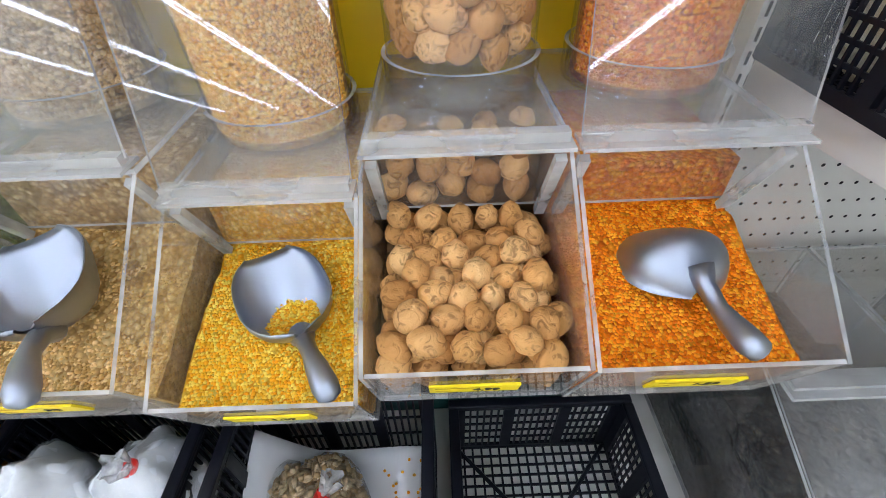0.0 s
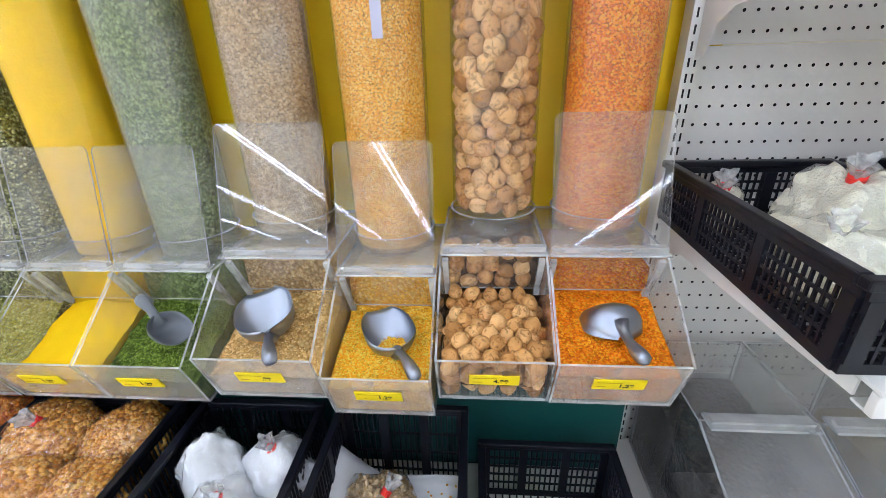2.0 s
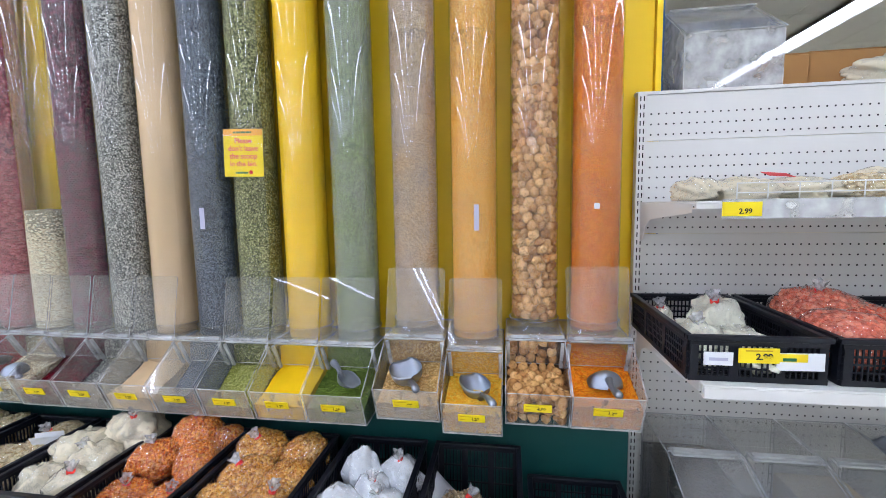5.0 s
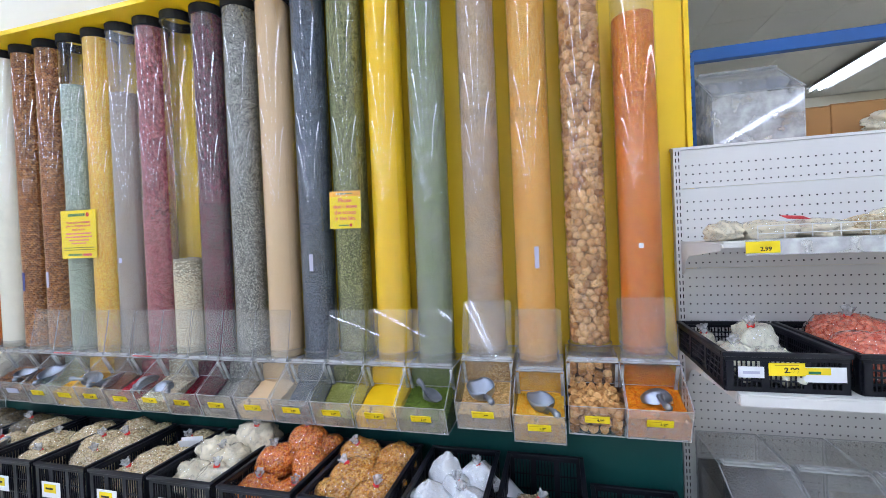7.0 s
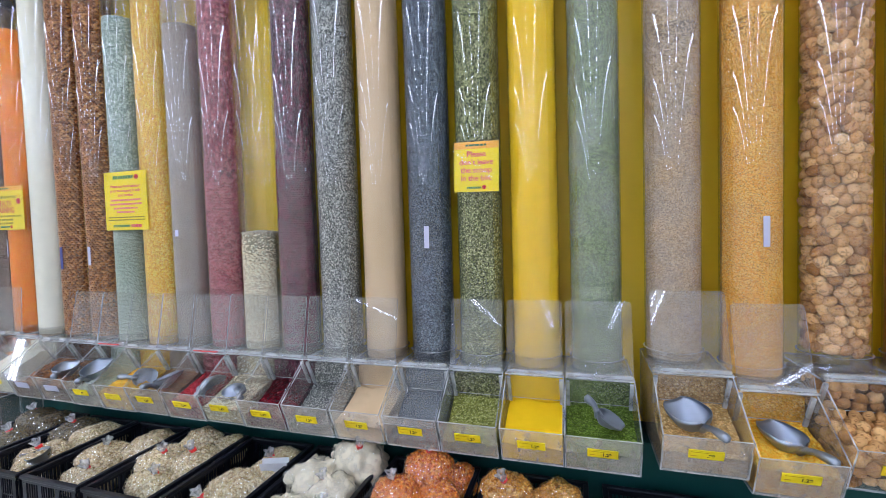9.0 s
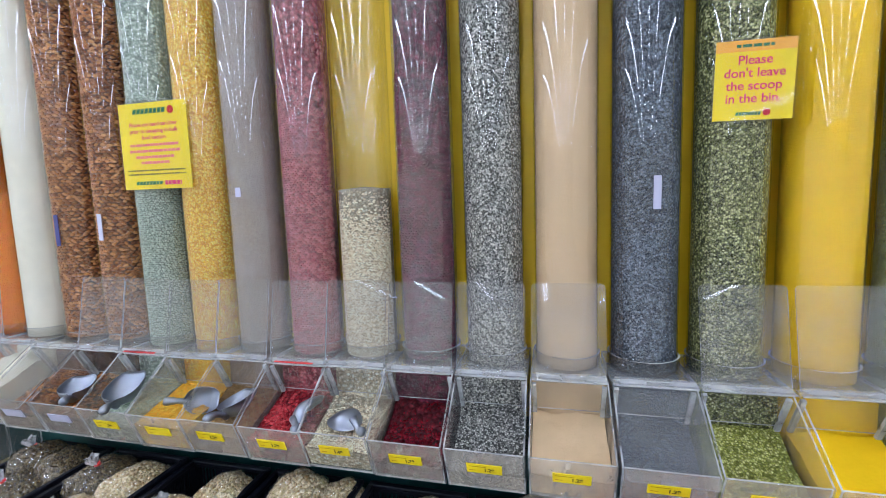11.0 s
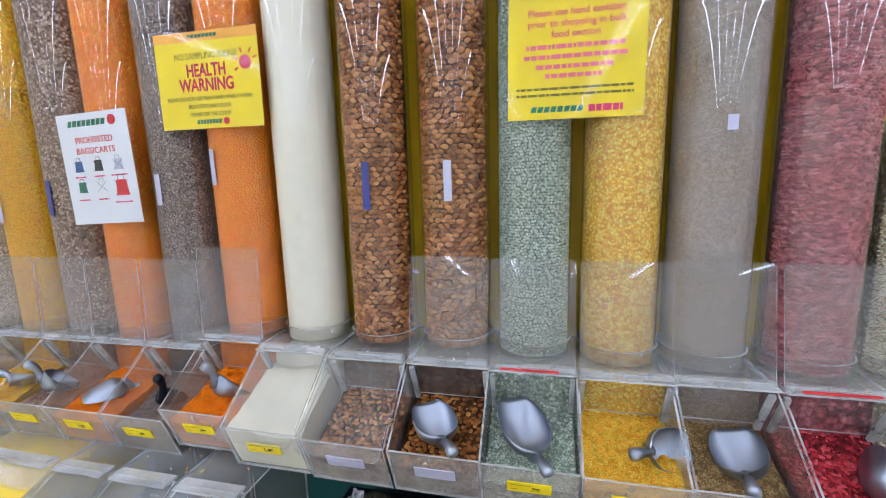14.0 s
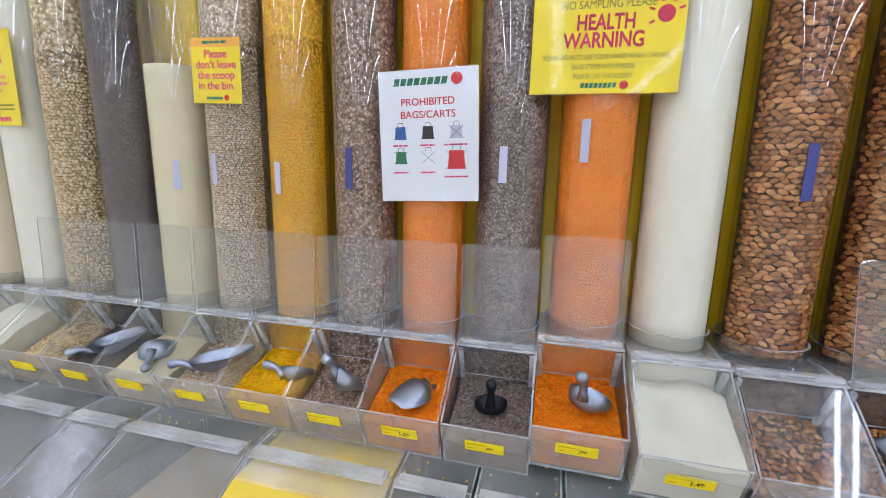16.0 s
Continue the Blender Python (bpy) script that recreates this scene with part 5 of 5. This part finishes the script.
BAG_WORDS = {"salt": "clear tied bag of white salt in a crate", "tan_nuts": "clear tied bag of tan roasted nuts", "roasted_nuts": "clear tied bag of orange-brown roasted nuts", "puffed_rice": "clear tied bag of white puffed rice",
             "pistachios": "clear tied bag of beige nuts", "dark_tea": "clear tied bag of dark mixed seeds", "peanuts": "clear tied bag of peanuts in their shells", "white_noodles": "clear tied bag of white shredded noodles", "candied_fruit": "clear tied bag of orange candied fruit"}
for i, (kind, x, y, dz, sx, sy, sz, tied, nk) in enumerate(FILL):
    y = 0.055 + y * 0.92
    dz, k = (dz + 0.035 if dz > 0.05 else dz + 0.03), (1.03 if dz > 0.05 else 1.0)
    bag(kind, pose(x, y, Z + dz, RNG.uniform(-8, 8), RNG.uniform(-8, 8), RNG.uniform(-40, 40)), sx * k, sy * k, sz * k, i * 1.31 + 0.4, BAG_WORDS[kind], bool(tied), (nk, -0.35), dz < 0.07)

# the crate with paper and one bag of peanuts
paper = Geo()
nx, ny = 10, 14
pv = []
for j in range(ny + 1):
    for i in range(nx + 1):
        u, v = i / nx, j / ny
        pv.append((-0.325 + 0.29 * u, 0.045 + 0.29 * v, Z + 0.050 + 0.09 * max(0, 0.28 - u) / 0.28 + 0.012 * noise.noise((u * 3, v * 3, 1.0)) + 0.05 * v * v))
pf = [(j * (nx + 1) + i, j * (nx + 1) + i + 1, (j + 1) * (nx + 1) + i + 1, (j + 1) * (nx + 1) + i) for j in range(ny) for i in range(nx)]
sheet_ob = tagged(part("paper_sheet", paper.add(pv, pf), M_PAPER, smooth=True), "creased white paper lining a crate, sprinkled with grains", "paper")
so = sheet_ob.modifiers.new("thick", "SOLIDIFY")
so.thickness = 0.0012
part("support_board", Geo().box(-0.31, -0.045, 0.06, 0.30, Z - 0.002, Z + 0.034), M_PAPER, sheet_ob)
bag("peanuts", pose(-0.215, 0.22, Z + 0.055, 0, 0, 15), 0.072, 0.095, 0.062, 5.5, "clear tied bag of peanuts in their shells", True, (0.9, 0.5))
n = 60
gp = np.stack([RNG.uniform(-0.13, -0.05, n), RNG.uniform(0.07, 0.32, n), np.zeros(n)], 1)
for k in range(n):
    u, v = (gp[k, 0] + 0.325) / 0.29, (gp[k, 1] - 0.045) / 0.29
    gp[k, 2] = Z + 0.0525 + 0.012 * noise.noise((u * 3, v * 3, 1.0)) + 0.05 * v * v
tv, tf = ico(0.003, 0.003, 0.0015)
sp = new("spilled_lentils", spray("spilled_lentils", tv, tf, poses(turns(n, 0.2), gp), grain("spilled", P["split_yellow_lentils"]["cols"], 0.006, joined=True)))
tagged(sp, "scattered yellow lentils spilled on the paper", "lentils", kind="stuff")

# crate price cards
for i, (a, b) in enumerate(CRATES[3:8]):
    card = empty("price_card", pose((a + b) / 2 - 0.04, -0.0925, DECK + 0.18), "white and yellow price card clipped on a crate", "price card", "crate price cards")
    part("card", Geo().box(-0.055, 0.055, -0.002, 0, -0.035, 0.035), M_PAPER, card)
    part("yellow_print", Geo().box(-0.04, 0.03, -0.003, -0.002, -0.012, 0.025), M_LABEL, card)
    part("print_bar", Geo().box(-0.03, 0.015, -0.0036, -0.003, 0.002, 0.010), M_INK, card)

# ---- low acrylic bins with hinged lids ----
def low_bin(x0, x1, yb, yh, yf, zt, zl, zb, fill_mat, fill_h, words, mats=None):
    th = empty("lidded_bin", pose((x0 + x1) / 2, yf, zb), words, "lidded bin", "low lidded bins")
    w, t = (x1 - x0) / 2 - 0.002, 0.004
    D, H, T, Lp = yb - yf, yh - yf, zt - zb, zl - zb
    mats = mats or [M_ACRYL, M_EDGE]
    for s in (-1, 1):
        part("side_panel", Geo().sheet([(0, 0), (D, 0), (D, T), (H, T), (0, Lp)], "x", s * w, s * (w - t)), mats, th)
    part("front_panel", Geo().sheet([(-w + t, 0), (w - t, 0), (w - t, Lp), (-w + t, Lp)], "y", 0, t), mats, th)
    part("back_panel", Geo().sheet([(-w + t, 0), (w - t, 0), (w - t, T), (-w + t, T)], "y", D - t, D), mats, th)
    part("base_panel", Geo().sheet([(-w + t, t), (w - t, t), (w - t, D - t), (-w + t, D - t)], "z", 0, t), mats, th)
    part("top_plate", Geo().sheet([(-w, H), (w, H), (w, D), (-w, D)], "z", T + 0.0005, T + 0.005), [M_LOWLID, M_EDGE], th)
    part("hinge_bar", Geo().box(-w + 0.01, w - 0.01, H - 0.03, H + 0.012, T + 0.006, T + 0.012).box(-w + 0.016, w - 0.016, H - 0.018, H - 0.002, T + 0.012, T + 0.018), M_STRIP, th, "hazy clear hinge strip")
    ln = math.hypot(H, T - Lp) + 0.01
    part("lid", Geo().sheet([(-w, 0), (w, 0), (w, ln), (-w, ln)], "y", -0.002, 0.002), [M_LOWLID, M_EDGE], th, "closed dusty clear lid", m=pose(0, H - 0.004, T + 0.008, 90 + math.degrees(math.atan2(T - Lp, H))))
    part("filling", Geo().sheet([(t + 0.002, t + 0.001), (D - t - 0.002, t + 0.001), (D - t - 0.002, fill_h), (H * 0.8, fill_h), (t + 0.002, fill_h * 0.6)], "x", -w + t + 0.001, w - t - 0.001, 0, 0), fill_mat, th, "food in the bin")
    return th


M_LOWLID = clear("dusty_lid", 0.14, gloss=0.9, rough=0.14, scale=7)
M_F1 = surface("yellow_powder", srgb(238, 204, 70), 0.9, vary=0.1, scale=12, fine=300, bump=0.3)
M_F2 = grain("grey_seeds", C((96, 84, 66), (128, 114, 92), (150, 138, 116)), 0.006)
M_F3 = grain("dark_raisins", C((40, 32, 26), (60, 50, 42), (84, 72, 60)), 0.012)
M_F4 = surface("tan_powder", srgb(172, 150, 104), 0.9, vary=0.15, scale=10, fine=300, bump=0.3)
LOW_LEFT = [(-3.745, -3.555, M_F4, 0.10), (-3.935, -3.748, M_F2, 0.08), (-4.118, -3.938, M_F3, 0.10), (-4.492, -4.121, M_F1, 0.31), (-4.868, -4.495, M_F4, 0.14), (-5.06, -4.871, M_F3, 0.10), (-5.345, -5.063, M_F2, 0.12), (-5.72, -5.348, M_F2, 0.10), (-6.1, -5.723, M_F4, 0.1)]
for a, b, mt, fh in LOW_LEFT:
    low_bin(a, b, 0.46, 0.215, -0.16, 0.772, 0.60, 0.44, mt, fh, "low clear acrylic bin with a closed hinged lid")
tagged(part("shelf_deck_low", Geo().box(-6.1, -3.46, -0.18, 0.465, 0.41, 0.4395).box(-6.1, -3.46, -0.18, -0.16, 0.0, 0.41), M_WHITE, bevel=0.003), "white metal shelf deck under low bins", "shelf", kind="structure")
n = 90
gp = np.stack([RNG.uniform(-4.9, -3.6, n), RNG.uniform(0.225, 0.40, n), np.full(n, 0.7785)], 1)
sp = new("spilled_grains", spray("spilled_grains", *ico(0.003, 0.003, 0.0018), poses(turns(n, 0.2), gp), grain("spilled_mix", C((200, 120, 30), (230, 190, 60), (210, 190, 150)), 0.006, joined=True)))
tagged(sp, "scattered grains spilled on the low bins", "grains", kind="stuff")

# ---- white gondola shelving beside the display ----
GX, GB = 0.415, 0.605
gon = empty("gondola", pose(0, 0, 0), "white metal gondola with perforated back and slotted uprights", "shelving")
g_up = Geo().box(-0.015, 0.015, -0.02, 0.02, 0, 1.962)
slots = Geo()
for k in range(62):
    z = 0.16 + k * 0.029
    for sx in (-0.006, 0.006):
        slots.box(sx - 0.0018, sx + 0.0018, -0.0212, -0.0202, z, z + 0.017)
for ux in (GX, 1.335, 2.255):
    up = part("upright", g_up, M_WHITE, gon, "slotted white upright", m=pose(ux, GB - 0.012, 0))
    part("slot_strip", slots, M_DARK, up)
for x0, x1 in ((GX + 0.016, 1.319), (1.351, 2.239)):
    for z0, z1 in ((0.12, 0.62), (0.622, 1.042), (1.044, 1.444), (1.446, 1.788), (1.79, 1.955)):
        pan = part("back_panel", Geo().box(x0, x1, GB, GB + 0.012, z0, z1), M_WHITE, gon, "perforated white back panel", bevel=0.0015)
        holes = Geo()
        for i in range(int((x1 - x0 - 0.03) / 0.0262)):
            for j in range(int((z1 - z0 - 0.02) / 0.0375)):
                cx, cz = x0 + 0.025 + i * 0.0262, z0 + 0.022 + j * 0.0375
                holes.add([(cx + 0.0036 * math.cos(a * 1.0472), GB - 0.0006, cz + 0.0036 * math.sin(a * 1.0472)) for a in range(6)], [(5, 4, 3, 2, 1, 0)])
        tagged(part("hole_pattern", holes, M_DARK, pan), kind="stuff")
    part("top_cap", Geo().box(x0 - 0.03, x1 + 0.03, GB - 0.004, GB + 0.03, 1.957, 1.968), M_WHITE, gon)


def shelf(name, x0, x1, yf, zt, lip, words):
    th = empty(name, pose((x0 + x1) / 2, yf, zt), words, "shelf", "gondola shelves")
    w, d = (x1 - x0) / 2, GB - 0.035 - yf
    part("deck", Geo().box(-w, w, 0.0, d, -0.006, 0.0).box(-w, w, 0.0, 0.012, -lip, -0.006).box(-w, w, 0.012, 0.03, -lip, -lip + 0.004), M_WHITE, th, bevel=0.0015)
    for s in (-1, 1):
        prof = [(d, 0.0), (d, -0.145), (d - 0.035, -0.135), (d - 0.06, -0.085), (d - 0.11, -0.06), (0.03, -0.03), (0.03, -0.007), (d - 0.02, -0.007)]
        part("bracket", Geo().sheet(prof, "x", s * (w - 0.004), s * (w - 0.001), 0, 0), M_WHITE, th, "white cantilever bracket")
    return th


for k, (x0, x1) in enumerate(((GX + 0.002, 1.333), (1.338, 2.25))):
    shelf("shelf", x0, x1, -0.005, 1.110, 0.036, "white metal shelf holding black crates")
    b = shelf("shelf", x0, x1, 0.085, 1.565, 0.020, "white metal shelf holding bagged snacks")
    w = (x1 - x0) / 2
    part("price_rail", Geo().box(-w + 0.06, w, -0.006, -0.001, -0.046, 0.004), M_RAIL, b, "clear plastic price rail")
    fence = Geo()
    for z in (0.02, 0.045):
        fence.pipe([(-w + 0.1, 0.012, z), (w - 0.02, 0.012, z)], 0.0018, 6)
    for i in range(12):
        fx = -w + 0.1 + i * (2 * w - 0.12) / 11
        fence.pipe([(fx, 0.012, 0), (fx, 0.012, 0.046)], 0.0015, 6)
    part("wire_fence", fence, M_WHITE, b, "white wire shelf fence")
for lx in (0.521, 1.05):
    c = empty("shelf_label", pose(lx, 0.0775, 1.544), "yellow price label on the shelf rail", "price label", "shelf labels")
    part("card", Geo().box(-0.046, 0.046, -0.002, 0, -0.018, 0.018), M_LABEL, c)
    letters("price", "2.99", 0.018, M_INK, c, pose(0.008, -0.0022, -0.006, 90), bold=0.0004)

crate(0.382, 0.715, 0.018, 0.545, 1.1105, 0.119, "black slatted plastic crate of white noodle bags", 4)
crate(0.728, 1.06, 0.018, 0.545, 1.1105, 0.119, "black slatted plastic crate of orange candied fruit", 4)
crate(1.075, 1.40, 0.018, 0.545, 1.1105, 0.119, "black slatted plastic crate beside candied fruit", 4)
for kind, x, y, z, sx, sy, sz, td in (
        ("white_noodles", 0.488, 0.19, 1.120, 0.060, 0.115, 0.050, 1), ("white_noodles", 0.575, 0.31, 1.120, 0.064, 0.085, 0.076, 1), ("white_noodles", 0.575, 0.14, 1.120, 0.060, 0.11, 0.048, 0), ("white_noodles", 0.455, 0.44, 1.120, 0.035, 0.05, 0.045, 1),
        ("candied_fruit", 0.83, 0.16, 1.13, 0.09, 0.10, 0.07, 0), ("candied_fruit", 0.96, 0.20, 1.13, 0.09, 0.12, 0.07, 0), ("candied_fruit", 0.87, 0.33, 1.16, 0.10, 0.09, 0.07, 1), ("candied_fruit", 0.97, 0.40, 1.14, 0.08, 0.09, 0.065, 0), ("candied_fruit", 1.2, 0.25, 1.13, 0.10, 0.16, 0.06, 0)):
    bag(kind, pose(x, y, z, RNG.uniform(-6, 6), RNG.uniform(-6, 6), RNG.uniform(-9, 9)), sx, sy, sz, x * 9 + y * 5, BAG_WORDS[kind], bool(td), (-0.3, -0.5))
# labels on the first crate's front
c = empty("price_card", pose(0.455, 0.0165, 1.172), "white handwritten card on a crate", "price card")
part("card", Geo().box(-0.034, 0.034, -0.002, 0, -0.017, 0.017), M_PAPER, c)
part("print_bar", Geo().box(-0.022, 0.022, -0.0026, -0.002, -0.005, 0.003), M_GREYTAPE, c)
c = empty("price_card", pose(0.545, 0.0125, 1.184, 0, -1), "yellow price card on a crate", "price card")
part("card", Geo().box(-0.046, 0.046, -0.002, 0, -0.019, 0.019), M_LABEL, c)
letters("price", "2.99", 0.022, M_INK, c, pose(0.012, -0.0022, -0.003, 90), bold=0.0006)
part("print_bar", Geo().box(-0.03, 0.03, -0.0026, -0.002, 0.011, 0.014), M_INKLIGHT, c)
c = empty("price_card", pose(0.640, 0.0165, 1.170, 0, -1), "white price card with yellow and green print", "price card")
part("card", Geo().box(-0.053, 0.053, -0.002, 0, -0.022, 0.022), M_PAPER, c)
part("yellow_print", Geo().box(-0.05, 0.015, -0.003, -0.002, 0.0, 0.02), M_LABEL, c)
part("green_print", Geo().box(-0.04, -0.01, -0.0036, -0.003, 0.002, 0.010), M_GREENINK, c)

# snacks on the upper shelf
SN = [("puffed_rice", 0.49, 0.24, 0.055, 0.10, 0.034), ("puffed_rice", 0.60, 0.22, 0.075, 0.11, 0.032), ("puffed_rice", 0.75, 0.24, 0.085, 0.11, 0.030), ("pistachios", 0.90, 0.22, 0.085, 0.10, 0.034), ("puffed_rice", 1.02, 0.28, 0.085, 0.10, 0.045), ("dark_tea", 1.12, 0.24, 0.085, 0.10, 0.045), ("peanuts", 1.25, 0.24, 0.07, 0.10, 0.04)]
for kind, x, y, sx, sy, sz in SN:
    bag(kind, pose(x - 0.02, y, 1.5665, 0, 0, RNG.uniform(-25, 25)), sx, sy, sz, x * 7, "flat clear packet of " + kind.replace("_", " ") + " on a shelf", False)
for x, y, mat in ((0.66, 0.19, M_RED), (0.985, 0.2, M_LABEL)):
    lb = tagged(part("packet_label", Geo().box(-0.035, 0.035, -0.02, 0.02, 0, 0.001), mat, m=pose(x, y, 1.634, 18, 4, 8)), "small coloured label on a snack packet", "label")

# low lidded bins under the gondola shelf
tagged(part("shelf_deck_gondola", Geo().box(0.40, 2.25, -0.20, 0.58, 0.36, 0.39).box(0.40, 2.25, -0.2, -0.18, 0.0, 0.36), M_WHITE, bevel=0.003), "white gondola base deck", "shelf", kind="structure")
for k in range(6):
    a = 0.442 + 0.232 * k
    low_bin(a, a + 0.229, 0.565, 0.30, -0.17, 0.752, 0.56, 0.3905, (M_F3, M_F2, M_F4)[k % 3] if k else M_F3, (0.25, 0.06, 0.16, 0.08, 0.05, 0.06)[k], "low clear acrylic bin, nearly empty, lid closed")
scoop(pose(0.53, 0.02, 0.47, 12, 0, 160), 0.15, 0.10, "aluminium scoop inside a low clear bin")
scoop(pose(0.78, -0.02, 0.47, 12, 0, 150), 0.14, 0.09, "aluminium scoop inside a low clear bin")
scoop(pose(1.06, 0.04, 0.815, 6, 0, 30), 0.20, 0.11, "large aluminium scoop lying on a bin lid")

# storage rack behind the gondola, with boxes on top
rack = empty("storage_rack", pose(0.565, 0.92, 0), "blue steel storage rack behind the gondola", "storage rack")
part("upright", Geo().box(-0.02, 0.02, -0.03, 0.03, 0, 2.475), M_BLUE, rack, bevel=0.003)
part("beam", Geo().box(0.02, 2.6, -0.02, 0.02, 2.43, 2.49), M_BLUE, rack, bevel=0.003)
part("shelf_board", Geo().box(0.02, 2.6, -0.25, 0.6, 1.955, 1.975), M_CARD, rack)
hs = Geo()
for k in range(18):
    hs.box(-0.006, 0.006, -0.0312, -0.0302, 1.6 + k * 0.05, 1.612 + k * 0.05)
part("hole_row", hs, M_DARK, rack)


def carton(x0, x1, y0, y1, z0, z1, words):
    th = empty("cardboard_box", pose((x0 + x1) / 2, (y0 + y1) / 2, z0), words, "box", "cartons on the rack")
    w, d, h = (x1 - x0) / 2, (y1 - y0) / 2, z1 - z0
    part("body", Geo().box(-w, w, -d, d, 0, h), M_CARD, th, bevel=0.006)
    part("flap", Geo().box(-w + 0.003, w - 0.003, -d + 0.002, -0.001, h + 0.0005, h + 0.004), M_CARD, th)
    part("flap", Geo().box(-w + 0.003, w - 0.003, 0.001, d - 0.002, h + 0.0005, h + 0.004), M_CARD, th)
    part("packing_tape", Geo().box(-w + 0.01, w - 0.01, -0.025, 0.025, h + 0.0045, h + 0.0052), M_EDGE, th)


carton(0.945, 1.085, 0.80, 1.02, 1.976, 2.125, "plain brown cardboard carton")
carton(1.105, 1.62, 0.84, 1.2, 1.976, 2.14, "wide brown cardboard carton")
low_bin(0.60, 0.955, 1.05, 0.95, 0.72, 2.36, 2.20, 1.976, M_PAPER, 0.08, "spare hazy white acrylic bin stored on the rack", [M_RAIL, M_EDGE])
bag("puffed_rice", pose(1.32, 0.72, 1.976), 0.16, 0.06, 0.055, 3.3, "clear plastic bag of paper packs on the rack", False)

# a steel cup and a folded card left in the crates
cup = empty("measuring_cup", pose(-2.861, 0.052, 0.655, 14, -10, 0), "shallow steel cup lying on bags in a crate", "cup")
part("body", Geo().lathe([(0.001, 0.0), (0.034, 0.0), (0.040, 0.036), (0.042, 0.037), (0.042, 0.039), (0.038, 0.038), (0.032, 0.003), (0.001, 0.003)], 28), M_STEEL, cup, smooth=True)
part("handle", Geo().pipe([(-0.040, 0, 0.034), (-0.07, 0, 0.036), (-0.11, 0, 0.034)], [0.004, 0.0045, 0.005], 8), M_STEEL, cup)
card = empty("folded_card", pose(-1.843, 0.219, 0.640, 25, 0, 20), "folded white paper card standing in a crate", "paper")
part("leaf", Geo().box(-0.05, 0.05, 0, 0.001, 0, 0.075), M_PAPER, card)
part("leaf", Geo().box(-0.05, 0.05, 0, 0.001, 0, 0.070), M_PAPER, card, m=pose(0, 0.003, 0.0, -24))
